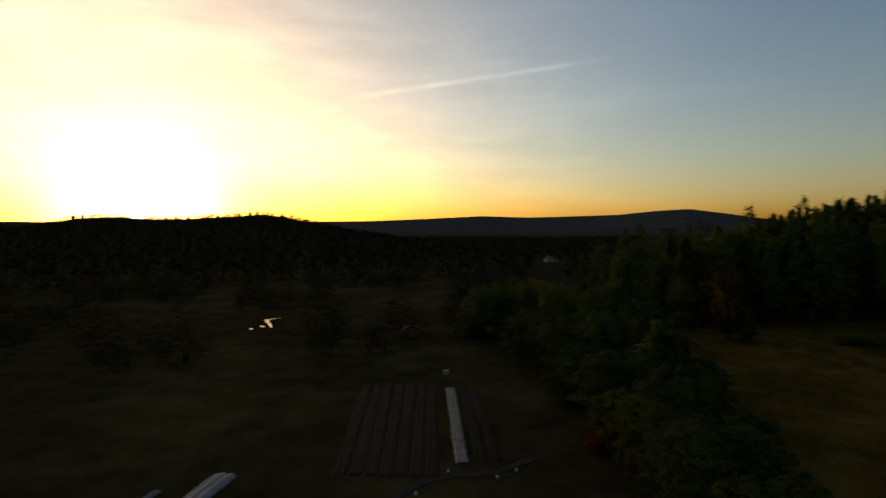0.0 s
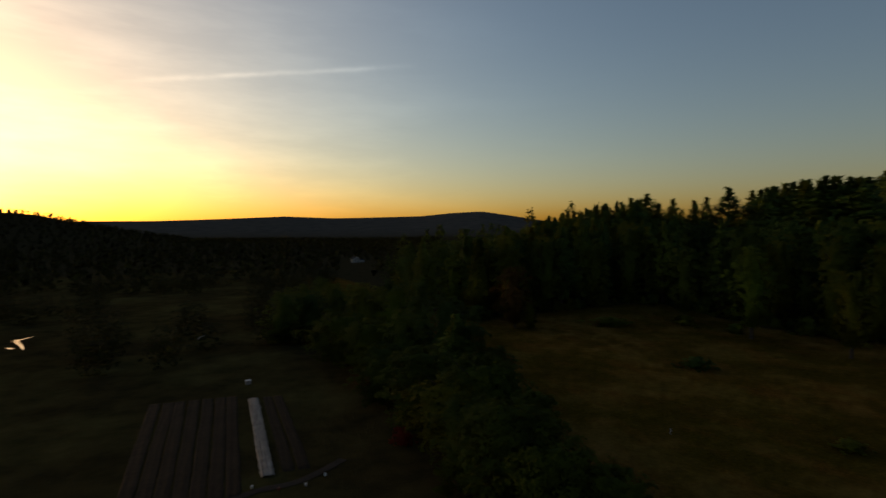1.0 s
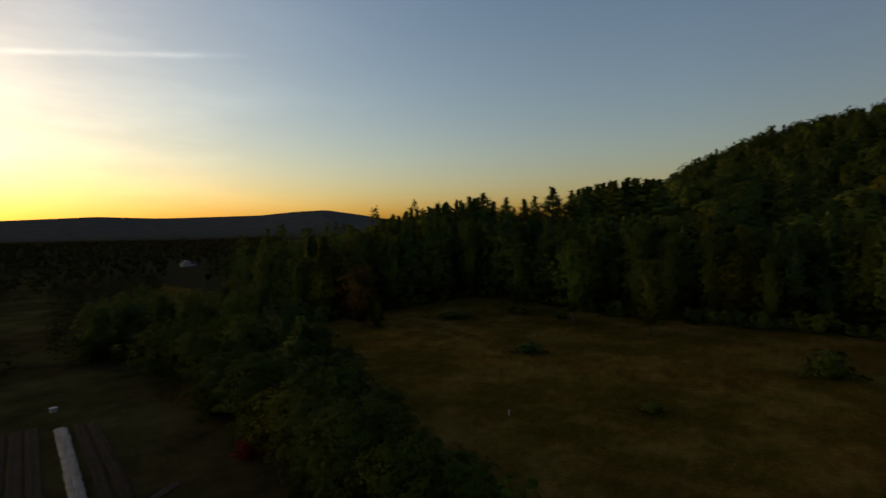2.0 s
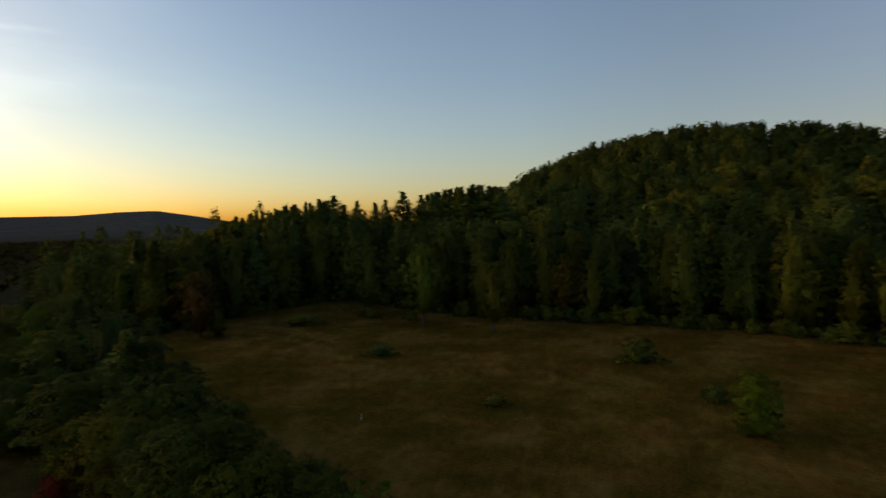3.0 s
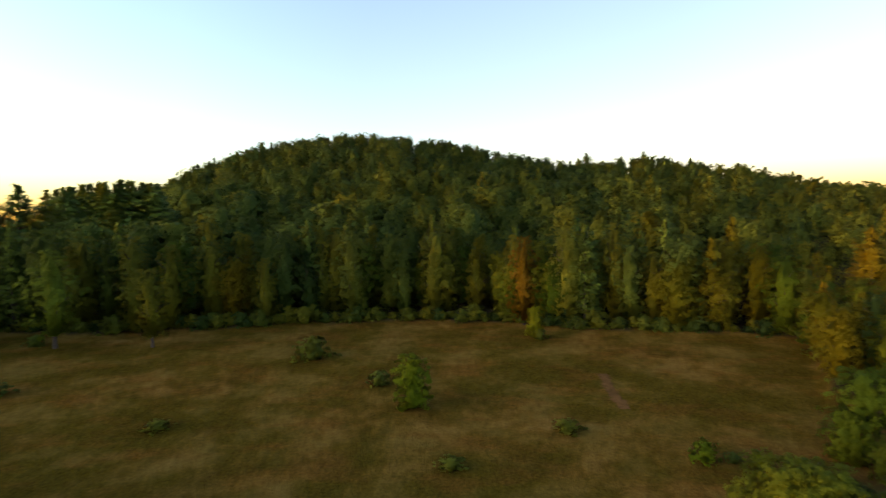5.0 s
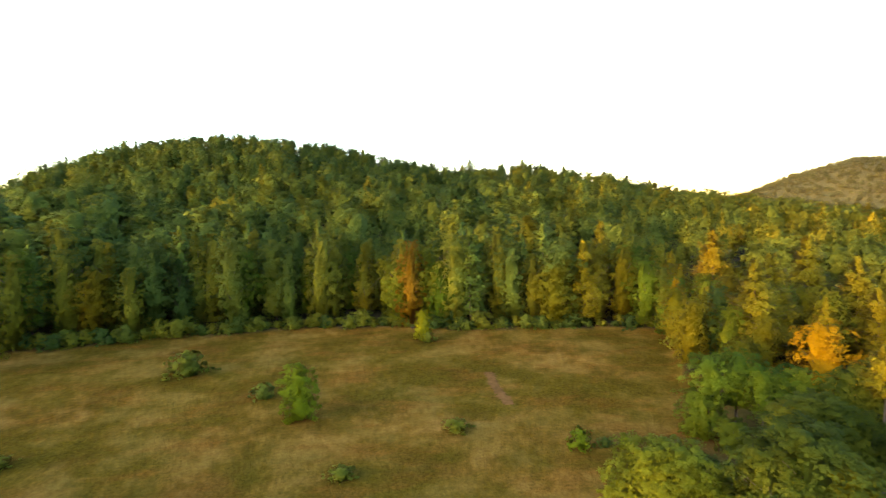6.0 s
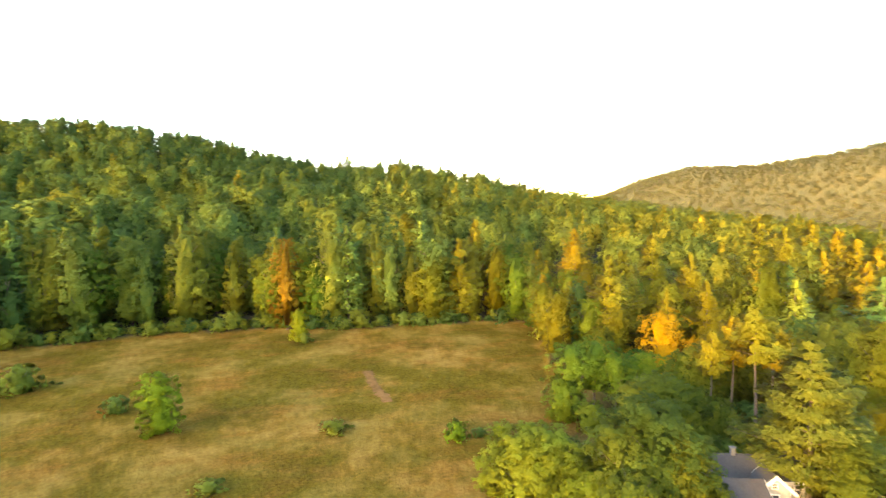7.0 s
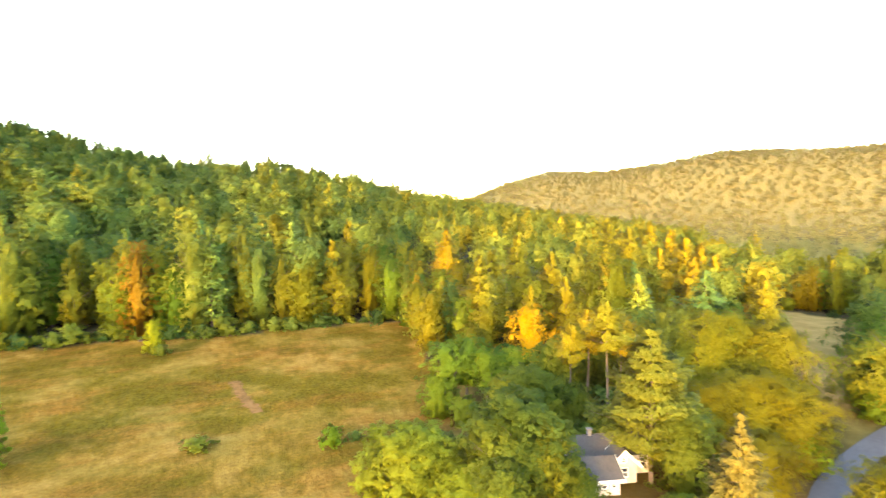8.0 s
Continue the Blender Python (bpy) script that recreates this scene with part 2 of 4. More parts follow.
def fabric(n, b):
    pos = n.add("ShaderNodeTexCoord").outputs["Object"]
    folds = n.noise(n.add("ShaderNodeMapping", {"Vector": pos, "Rotation": (0, 0, radians(-2)), "Scale": (5, 0.12, 0)}).outputs[0], 1.0, 5, 0.7)
    dirt = n.noise(pos, 0.8, 5, 0.65)
    # pleat shade put into the cloth's colour as dark stripes along the folds
    col = n.ramp(folds, [(0.3, (0.16, 0.128, 0.10)), (0.55, (0.34, 0.29, 0.24)), (0.75, (0.42, 0.365, 0.31))])
    n.put(b.inputs["Base Color"], n.mix(1.0, col, n.ramp(dirt, [(0.3, grey(0.65)), (0.65, grey(1.05))]), "MULTIPLY"))
    bump(n, b, folds, 0.5, 0.05)


M_COVER = material("row_cover_fabric", fabric, 0.9, 0.1)
M_TARP = plain("grey_tarp", (0.22, 0.215, 0.225), 0.7, 0.15, 1.2)
M_SOIL = plain("tilled_soil", (0.026, 0.018, 0.011), 1.0, 0.35, 1.5, 0.1, 0.8)
M_ASPHALT = plain("asphalt", (0.034, 0.034, 0.037), 0.9, 0.2, 2.0)
M_EARTH = plain("bare_earth", (0.125, 0.062, 0.022), 1.0, 0.35, 0.9, 0.0, 0.6)
M_GRAVEL = plain("gravel", (0.036, 0.029, 0.023), 1.0, 0.3, 4.0, 0.1, 0.7)
M_GLASS = plain("window_glass", (0.03, 0.035, 0.045), 0.08, 0.1, 1.0, 0.5, 0.02)
M_BRICK = plain("chimney_masonry", (0.16, 0.14, 0.12), 0.9, 0.25, 8)
M_DARK = plain("dark_interior", (0.03, 0.028, 0.027), 0.8)
M_SIDING = material("white_clapboard", lambda n, b: siding(n, b), 0.6, 0.3)
M_WATER = material("still_water", lambda n, b: still(n, b), 0.06, 0.5)
M_RED = plain("red_paint", (0.16, 0.035, 0.022), 0.6)


# ---- the lie of the land ----
CREST_AZ = (5, 12, 18, 24, 29, 36, 41, 48, 55, 58.2, 62, 68, 74, 78, 82, 87, 94, 100, 107, 115, 122, 127, 135, 145, 155, 165, 180)
CREST_EL = (-5.5, -4.4, -2.1, -0.9, -0.1, 1.1, 1.6, 0.3, 2.8, 4.2, 6.5, 8.7, 9.6, 9.9, 9.7, 9.1, 7.6, 6.5, 6.8, 5.5, 3.6, 3.0, 1.6, 0.3, -1.8, -2.6, -3.0)
EDGE_AZ = (4, 10, 18, 24, 31, 38, 44, 52, 58, 65, 80, 94, 100, 109, 118, 120.5, 122.5, 126, 134, 137, 147, 150, 155.5, 156.5, 165, 166, 180)
EDGE_R = (330, 300, 160, 136, 148, 156, 160, 142, 136, 133, 131, 127, 121, 124, 128, 128, 90, 82, 80, 66, 64, 78, 82, 168, 165, 118, 120)
FAR_AZ = (112, 122, 128, 131, 135.5, 141, 147, 151.5, 155, 160, 166, 180, 200, 225, 250)
FAR_EL = (0.0, 1.7, 3.4, 4.6, 5.7, 5.5, 6.1, 6.85, 6.75, 6.4, 6.5, 6.7, 5.0, 3.0, 0.8)
WEST_AZ = (-60, -40, -36, -34.4, -31.4, -28, -25, -21, -18.2, -15.5, -13, -9, -4)
WEST_EL = (0.9, 0.2, 0.4, 0.95, 1.1, 0.95, 1.0, 1.3, 1.5, 1.1, 0.5, -0.2, -1.0)
RIM_AZ = (-110, -80, -50, -36, -13, -8, -2, 4, 9, 13, 18, 21.5, 24.5, 28, 33, 45)
RIM_EL = (0.6, 1.0, 0.5, 0.5, 0.68, 0.75, 1.0, 1.3, 1.15, 1.25, 1.4, 1.75, 1.9, 1.4, 0.6, 0.2)
CREST_R = ((20, 215), (50, 235), (58, 300), (66, 400), (110, 390), (130, 330), (150, 300), (180, 300))


def smooth(a, b, x):
    t = np.clip((np.asarray(x, float) - a) / (b - a), 0, 1)
    return t * t * (3 - 2 * t)


def tan_of(az, table_az, table_el):
    return np.tan(np.radians(np.interp(az, table_az, table_el)))


def crest_r(az):
    return np.interp(az, [a for a, _ in CREST_R], [r for _, r in CREST_R])


def edge_r(az):
    return np.interp(az, EDGE_AZ, EDGE_R)


def tree_height(r):
    return np.interp(r, (130, 400, 1000), (21.0, 15.0, 13.0))


def bearing(x, y):
    return np.degrees(np.arctan2(x, y)), np.hypot(x, y)


def land(x, y):
    """The height of the ground."""
    x, y = np.asarray(x, float), np.asarray(y, float)
    az, r = bearing(x, y)
    az = np.where(az < -120, az + 360, az)
    r = np.maximum(r, 1.0)
    # gentle valley floor
    h = -7 * smooth(110, 500, r) * smooth(30, -10, az) + 0.35 * np.sin(x * 0.045 + 1) * np.sin(y * 0.05) * smooth(20, 60, r) * smooth(15, 25, az)
    h = h - 7 * smooth(120, 450, r) * smooth(150, 175, az)
    # the wooded hill behind the meadow
    side = smooth(8, 24, az) * smooth(176, 150, az)
    top = crest_r(az)
    start = np.minimum(np.maximum(edge_r(az), 90), 140) - 5
    g = np.clip((r - start) / np.maximum(top - start, 30), 0, 1)
    g = 1 - (1 - g) ** 1.7
    t0 = (2.0 + 21.0 - EYE) / 130
    tree = tree_height(r)
    crest = EYE + top * tan_of(az, CREST_AZ, CREST_EL) - tree_height(top)
    hill = EYE + np.minimum(r, top) * (t0 + (tan_of(az, CREST_AZ, CREST_EL) - t0) * g) - tree
    hill = np.where(r < start, 2.0 * smooth(50, 125, r), hill)
    hill = np.where(r > top, crest - (crest - 4) * smooth(top, top + 520, r), hill)
    h = h * (1 - side) + hill * side
    # farther ridges
    for a, e, dist, rise, fall, trees in ((FAR_AZ, FAR_EL, 1150, 520, 900, 12), (WEST_AZ, WEST_EL, 1350, 650, 800, 3), (RIM_AZ, RIM_EL, 3000, 1300, 900, 0)):
        ridge = np.maximum(EYE + dist * tan_of(az, a, e) - trees, -7)
        ridge = np.where((az < a[0]) | (az > a[-1]), 0, ridge)
        swell = smooth(dist - rise, dist, r) * (1 - 0.7 * smooth(dist, dist + fall, r))
        swell = smooth(0, 1, swell) * 0.5 + swell * 0.5
        h = np.maximum(h, h * (1 - swell) + ridge * swell)
    return h


def ground_at(az, r):
    a = radians(az)
    x, y = r * math.sin(a), r * math.cos(a)
    return x, y, float(land(x, y))


def wooded(az, r):
    """1 where the woods stand."""
    m = (r > edge_r(az)) & (az > 4) & (az < 180)
    return m


def obj(name, verts, faces, mat, smooth_faces=False, tint=None, tuft=None):
    """A mesh object from arrays: faces (n, k) of one size."""
    me = bpy.data.meshes.new(name)
    verts, faces = np.asarray(verts, np.float32), np.asarray(faces, np.int32)
    k = faces.shape[1]
    me.vertices.add(len(verts))
    me.vertices.foreach_set("co", verts.ravel())
    me.loops.add(faces.size)
    me.loops.foreach_set("vertex_index", faces.ravel())
    me.polygons.add(len(faces))
    me.polygons.foreach_set("loop_start", np.arange(0, faces.size, k, dtype=np.int32))
    if smooth_faces:
        me.polygons.foreach_set("use_smooth", np.ones(len(faces), bool))
    me.update(calc_edges=True)
    if tint is not None:
        me.attributes.new("tint", "FLOAT", "POINT").data.foreach_set("value", np.asarray(tint, np.float32))
    if tuft is not None:
        me.attributes.new("tuft", "FLOAT_VECTOR", "POINT").data.foreach_set("vector", np.asarray(tuft, np.float32).ravel())
    me.materials.append(mat)
    return new(name, me)


def build_ground():
    na = 540
    az = np.linspace(0, 2 * np.pi, na, endpoint=False)
    rr = np.concatenate([np.linspace(2, 40, 14), np.linspace(43, 200, 54), np.geomspace(204, 4950, 90)])
    A, Rr = np.meshgrid(az, rr)
    x, y = Rr * np.sin(A), Rr * np.cos(A)
    z = land(x, y)
    verts = np.stack([x, y, z], -1).reshape(-1, 3)
    i, j = np.meshgrid(np.arange(len(rr) - 1), np.arange(na), indexing="ij")
    a, b = i * na + j, i * na + (j + 1) % na
    faces = np.stack([a, b, b + na, a + na], -1).reshape(-1, 4)[:, ::-1]
    ob = obj("ground", verts, faces, M_GROUND, True)
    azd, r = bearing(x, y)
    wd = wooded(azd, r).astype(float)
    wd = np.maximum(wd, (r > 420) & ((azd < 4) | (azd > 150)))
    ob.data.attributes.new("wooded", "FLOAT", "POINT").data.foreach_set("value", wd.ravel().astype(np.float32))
    # where the darkened grass lies: sunset side, and the lawn by the house
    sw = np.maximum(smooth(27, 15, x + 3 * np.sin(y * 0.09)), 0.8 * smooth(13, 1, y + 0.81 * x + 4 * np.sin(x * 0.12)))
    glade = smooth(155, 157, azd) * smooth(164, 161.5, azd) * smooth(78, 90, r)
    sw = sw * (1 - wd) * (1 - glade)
    ob.data.attributes.new("dim_sward", "FLOAT", "POINT").data.foreach_set("value", sw.ravel().astype(np.float32))
    ob.data.attributes.new("hay", "FLOAT", "POINT").data.foreach_set("value", (glade * (1 - wd)).ravel().astype(np.float32))
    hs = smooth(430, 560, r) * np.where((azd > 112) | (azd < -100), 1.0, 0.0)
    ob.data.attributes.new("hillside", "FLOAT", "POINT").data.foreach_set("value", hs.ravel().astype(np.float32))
    # how far the haze grey replaces the ground's own colour
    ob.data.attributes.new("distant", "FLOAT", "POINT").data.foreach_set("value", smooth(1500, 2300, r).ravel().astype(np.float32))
    bm = bmesh.new()
    bm.from_mesh(ob.data)
    hub = bm.verts.new((0, 0, float(land(0.0, 2.0))))
    bm.verts.ensure_lookup_table()
    for j in range(na):
        bm.faces.new((bm.verts[j], bm.verts[(j + 1) % na], hub)).smooth = True
    bm.normal_update()
    bm.to_mesh(ob.data)
    tagged(ob, "uneven dry meadow running into wooded hills", "ground", kind="structure")
    return ob


build_ground()


# ---- trees ----
def part(name, data, mat, parent, label=""):
    """One mesh object under a thing or a part; data is a bmesh or (verts, faces)."""
    if isinstance(data, tuple):
        ob = obj(name, data[0], data[1], mat, tuft=data[2] if len(data) > 2 else None)
    else:
        me = bpy.data.meshes.new(name)
        data.to_mesh(me)
        data.free()
        me.materials.append(mat)
        ob = new(name, me)
    ob.parent = parent
    return tagged(ob, label)


def unit(v):
    return v / np.maximum(np.linalg.norm(v, axis=-1, keepdims=True), 1e-9)


def leaf_sprays(rng, centre, normal, soft, size, stretch=1.0, along=None):
    """Pointed leaf sprays: one three-cornered face each."""
    n = len(centre)
    t = rng.normal(size=(n, 3)) if along is None else along + rng.normal(size=(n, 3)) * 0.25
    u = unit(np.cross(normal, t))
    v = unit(np.cross(u, normal))
    s = (size * rng.uniform(0.6, 1.35, n))[:, None]
    a, b = u * s * 0.5, v * s * 0.5 * stretch
    lift = normal * s * 0.1
    verts = np.stack([centre - b * 0.9 - a * rng.uniform(0.5, 1.1, (n, 1)) - lift, centre - b * 0.7 + a * rng.uniform(0.5, 1.1, (n, 1)) + lift, centre + b * 1.1 - lift], 1)
    return verts.reshape(-1, 3), np.arange(3 * n).reshape(n, 3), np.repeat(soft, 3, 0)


def merge(*sets):
    """Joins sets of vertices, faces and, where given, normals."""
    k, faces = 0, []
    for s in sets:
        faces.append(s[1] + k)
        k += len(s[0])
    joined = [np.concatenate([s[0] for s in sets]), np.concatenate(faces)]
    if len(sets[0]) > 2:
        joined.append(np.concatenate([s[2] for s in sets]))
    return tuple(joined)


def tube(points, radii, sides=7):
    """A tapered limb through points."""
    p = np.asarray(points, float)
    d = unit(np.gradient(p, axis=0))
    ref = np.array([0.3, 0.9, 0.2])
    u = unit(np.cross(d, ref))
    v = np.cross(d, u)
    ang = np.arange(sides) / sides * 2 * np.pi
    ring = u[:, None] * np.cos(ang)[None, :, None] + v[:, None] * np.sin(ang)[None, :, None]
    verts = (p[:, None] + ring * np.asarray(radii, float)[:, None, None]).reshape(-1, 3)
    i, j = np.meshgrid(np.arange(len(p) - 1), np.arange(sides), indexing="ij")
    a, b = i * sides + j, i * sides + (j + 1) % sides
    return verts, np.stack([a, b, b + sides, a + sides], -1).reshape(-1, 4)


def profile(shape, u):
    """The crown's half width over its height, u from 0 at its foot to 1 at its tip."""
    if shape == "round":
        return np.sqrt(np.clip(1 - (2 * u - 0.95) ** 2 / 1.1, 0.02, 1))
    if shape == "oval":
        return np.where(u < 0.55, 0.72 + 0.5 * u, np.sqrt(np.clip(1 - ((u - 0.55) / 0.46) ** 2, 0.03, 1)))
    if shape == "column":
        return np.clip(1 - (np.abs(u - 0.42) / 0.62) ** 2.6, 0.06, 1)
    if shape == "bush":
        return np.sqrt(np.clip(1 - u ** 2.2, 0.03, 1))
    if shape == "spire":
        return np.clip(1.02 - u ** 1.4, 0.04, 1) * np.minimum(1, 0.5 + 2 * u)
    return np.clip(1.02 - u, 0.03, 1)


def twig_mass(rng, width_at, foot, h, rings=8, sides=9):
    """The dense lumpy inside of a crown."""
    u = np.linspace(0.0, 0.95, rings)
    U, P = np.meshgrid(u, np.arange(sides) / sides * 2 * np.pi, indexing="ij")
    P = P + (np.arange(rings) % 2)[:, None] * np.pi / sides
    rad = width_at(U, P) * rng.uniform(0.72, 1.15, U.shape)
    v = np.stack([rad * np.cos(P), rad * np.sin(P), foot + h * np.clip(U + rng.normal(size=U.shape) * 0.015, 0, 0.98)], -1).reshape(-1, 3)
    v = np.concatenate([v, [[0, 0, foot + h * 0.98]]])
    i, j = np.meshgrid(np.arange(rings - 1), np.arange(sides), indexing="ij")
    a, b = (i * sides + j).ravel(), (i * sides + (j + 1) % sides).ravel()
    k = np.arange(sides)
    top = (rings - 1) * sides
    f = np.concatenate([np.stack([a, b, b + sides], -1), np.stack([a, b + sides, a + sides], -1), np.stack([top + k, top + (k + 1) % sides, np.full(sides, rings * sides)], -1)])
    nrm = unit(unit((v - np.array([0, 0, foot + 0.35 * h])) * np.array([1, 1, 0.6])) + rng.normal(size=v.shape) * 0.3)
    return v, f, nrm


def crown(rng, shape, height, radius, foot, clumps, per, size, inner=0.46, ragged=0.2):
    """Leaf sprays on many uneven clumps round a dense inside."""
    a0, a1, a2, a3 = rng.uniform(0, 6.28, 4)
    h = height - foot

    def lobes(u, ph):
        return 1 + 0.15 * np.sin(2 * ph + 3 * u + a0) + 0.15 * np.sin(3 * ph + 8 * u + a1) + 0.13 * np.sin(5 * ph - 13 * u + a2)

    def sway(u):
        return np.stack([np.cos(a3 + 4 * u), np.sin(a3 + 4 * u), 0 * u], -1) * (0.14 * radius * u)[..., None]

    u = rng.uniform(0.0, 0.97, clumps)
    ph = rng.uniform(0, 2 * np.pi, clumps)
    rad = profile(shape, u) * radius * lobes(u, ph) * rng.uniform(0.62, 1.0 + ragged * 0.5, clumps)
    c = np.stack([rad * np.cos(ph), rad * np.sin(ph), foot + u * h], -1) + sway(u)
    cr = np.minimum(radius, h * 0.5) * rng.uniform(0.1, 0.25, clumps) * (0.6 + 0.4 * profile(shape, u))
    k = clumps * per
    d = rng.normal(size=(k, 3))
    out = np.repeat(unit((c - np.array([0, 0, foot + 0.35 * h])) * np.array([1, 1, 0.7])), per, 0)
    d = unit(d + out * 0.8 + np.array([0, 0, 0.35]))
    centre = np.repeat(c, per, 0) + d * np.repeat(cr, per)[:, None] * rng.uniform(0.5, 1.15, (k, 1)) * np.array([1, 1, 0.8])
    normal = unit(d * 0.6 + out * 0.4 + rng.normal(size=(k, 3)) * 0.35 + np.array([0, 0, 0.2]))
    soft = unit(d * 0.24 + out * 0.9 + rng.normal(size=(k, 3)) * 0.13 + np.array([0, 0, 0.1]))
    leafs = leaf_sprays(rng, centre, normal, soft, size, 1.2)
    m = int(k * 0.22)
    uu, pp = rng.uniform(0.0, 0.93, m), rng.uniform(0, 2 * np.pi, m)
    rr = profile(shape, uu) * radius * lobes(uu, pp) * rng.uniform(0.55, 0.85, m)
    deep = np.stack([rr * np.cos(pp), rr * np.sin(pp), foot + uu * h], -1) + sway(uu)
    side = unit((deep - np.array([0, 0, foot + 0.35 * h])) * np.array([1, 1, 0.7]) / radius + rng.normal(size=(m, 3)) * 0.25)
    leafs = merge(leafs, leaf_sprays(rng, deep, side, side, size * 1.5, 1.2))
    if not inner:
        return leafs
    v, f, n = twig_mass(rng, lambda uu, pp: profile(shape, uu) * radius * lobes(uu, pp) * inner, foot, h * 0.93)
    return merge(leafs, (v + sway((v[:, 2] - foot) / h), f, n))


def conifer_crown(rng, height, radius, foot, whorls, tufts, size, droop=0.0, irregular=0.3, taper=0.75, loose=0.28):
    """Whorls of flat boughs with gaps between them."""
    cs, ns, al = [], [], []
    limbs = []
    for i in range(whorls):
        u = i / (whorls - 1)
        z = foot + (height - foot) * (u ** 0.9) * 0.98
        reach = radius * (np.clip(1.0 - u, 0.05, 1) ** taper) * (1 if u > 0.12 else 0.6 + 3 * u)
        n = 6 if u < 0.75 else 4
        turn = rng.uniform(0, 6)
        for b in range(n):
            ph = turn + b / n * 2 * np.pi + rng.normal() * 0.25
            L = max(reach * (1 + rng.normal() * irregular), 0.25)
            z = foot + (height - foot) * min((u ** 0.9) * 0.98 + rng.normal() * loose * 1.07 / whorls * (u < 0.9), 0.985)
            d = np.array([math.cos(ph), math.sin(ph), 0])
            rise = 0.12 + 0.35 * u - droop
            tip = np.array([0, 0, z]) + d * L + np.array([0, 0, L * rise])
            limbs.append((np.array([0, 0, z - 0.05 * L]), tip, 0.012 * L + 0.02))
            m = max(int(tufts * (0.35 + L / radius)), 3)
            s = rng.uniform(0.3, 1.05, m) ** 0.8
            side = rng.normal(size=m) * 0.24 * L * (0.4 + 0.6 * s)
            perp = np.array([-d[1], d[0], 0])
            p = np.array([0, 0, z]) + d * (s * L)[:, None] + perp * side[:, None] + np.array([0, 0, 1]) * (s * L * rise + rng.normal(size=m) * (0.05 * L + loose * (height - foot) / whorls) + 0.05 * L * s)[:, None]
            cs.append(p)
            ns.append(unit(np.array([0, 0, 1.0]) + d * 0.35 + rng.normal(size=(m, 3)) * 0.45))
            al.append(np.repeat((d + np.array([0, 0, 0.25]))[None], m, 0) + perp * (side / max(L, 0.1))[:, None] * 2)
    c, nn, aa = np.concatenate(cs), np.concatenate(ns), np.concatenate(al)
    ring = c * np.array([1, 1, 0.0])
    soft = unit(unit(ring) * 0.55 + np.array([0, 0, 0.55]) + rng.normal(size=c.shape) * 0.16)
    leafs = leaf_sprays(rng, c, nn, soft, size, 1.9, unit(aa))
    return leafs, limbs


def broadleaf(name, seed, shape, height, radius, foot, mat, clumps=58, per=24, size=0.5, inner=0.46, ragged=0.2):
    rng = np.random.default_rng(seed)
    root = new(name)
    lean = rng.normal(size=2) * 0.02 * height
    zs = np.linspace(-0.4, height * 0.78, 6)
    sway = np.stack([lean[0] * (zs / height) ** 2 + rng.normal(size=6) * 0.06, lean[1] * (zs / height) ** 2 + rng.normal(size=6) * 0.06, zs], -1)
    rad = 0.017 * height * np.interp(np.linspace(0, 1, 6), (0, 0.1, 1), (1.25, 0.95, 0.2))
    pieces = [tube(sway, rad)]
    for i in range(7):
        t = rng.uniform(0.3, 0.9)
        k = np.array([np.interp(t, np.linspace(0, 1, 6), sway[:, c]) for c in range(3)])
        ph = i * 2.4 + rng.uniform(0, 0.6)
        L = radius * rng.uniform(0.55, 0.9)
        d = np.array([math.cos(ph), math.sin(ph), 0.7])
        pieces.append(tube([k, k + d * L * 0.5, k + d * L * np.array([1, 1, 1.25])], [0.006 * height, 0.004 * height, 0.0015 * height], 5))
    part("trunk", merge(*pieces), M_BARK, root)
    part("crown", crown(rng, shape, height, radius, foot, clumps, per, size, inner, ragged), mat, root)
    return root


def conifer(name, seed, height, radius, foot, mat, whorls=15, tufts=13, size=0.62, droop=0.0, irregular=0.3, taper=0.75, loose=0.28):
    rng = np.random.default_rng(seed)
    root = new(name)
    zs = np.linspace(-0.4, height * 0.985, 7)
    sway = np.stack([rng.normal(size=7) * 0.05, rng.normal(size=7) * 0.05, zs], -1)
    leafs, limbs = conifer_crown(rng, height, radius, foot, whorls, tufts, size, droop, irregular, taper, loose)
    pieces = [tube(sway, 0.015 * height * np.linspace(1.1, 0.08, 7))]
    pieces += [tube([a, b], [r, r * 0.3], 4) for a, b, r in limbs]
    part("trunk", merge(*pieces), M_BARK, root)
    part("crown", leafs, mat, root)
    return root


# one of each kind; the rest are copies with another turn and size
BANK = {}


def kind_of(key, make, label, category):
    root = make()
    tagged(root, label, category)
    BANK[key] = [root, False]


ALL_TREES = []


def plant(key, az, r, scale=1.0, wide=1.0, turn=None, label="", group="", sink=0.0):
    x, y, z = ground_at(az, r)
    turn = random.uniform(0, 360) if turn is None else turn
    m = pose(x, y, z - sink, 0, 0, turn)
    src, used = BANK[key]
    if used:
        ob = copy_thing(src, m)
    else:
        ob = src
        ob.matrix_basis = m
        BANK[key][1] = True
    ob.scale = (scale * wide, scale * wide, scale)
    if label:
        ob["label"] = label
    if group:
        ob["group"] = group
    ALL_TREES.append((x, y, r, az))
    return ob


for i, (shape, hgt, rad, foot) in enumerate((("oval", 20, 4.6, 0.6), ("column", 21, 4.0, 0.4), ("round", 18, 5.0, 0.8), ("spire", 20, 4.4, 0.5), ("oval", 22, 4.4, 0.4), ("column", 19, 3.6, 0.4), ("spire", 21, 3.8, 0.6))):
    kind_of("green%d" % i, lambda: broadleaf("broadleaf_tree", 10 + i, shape, hgt, rad, foot, M_LEAF, 160, 24, 0.36), "tall broadleaf tree with a dull green crown at the wood's edge", "tree")
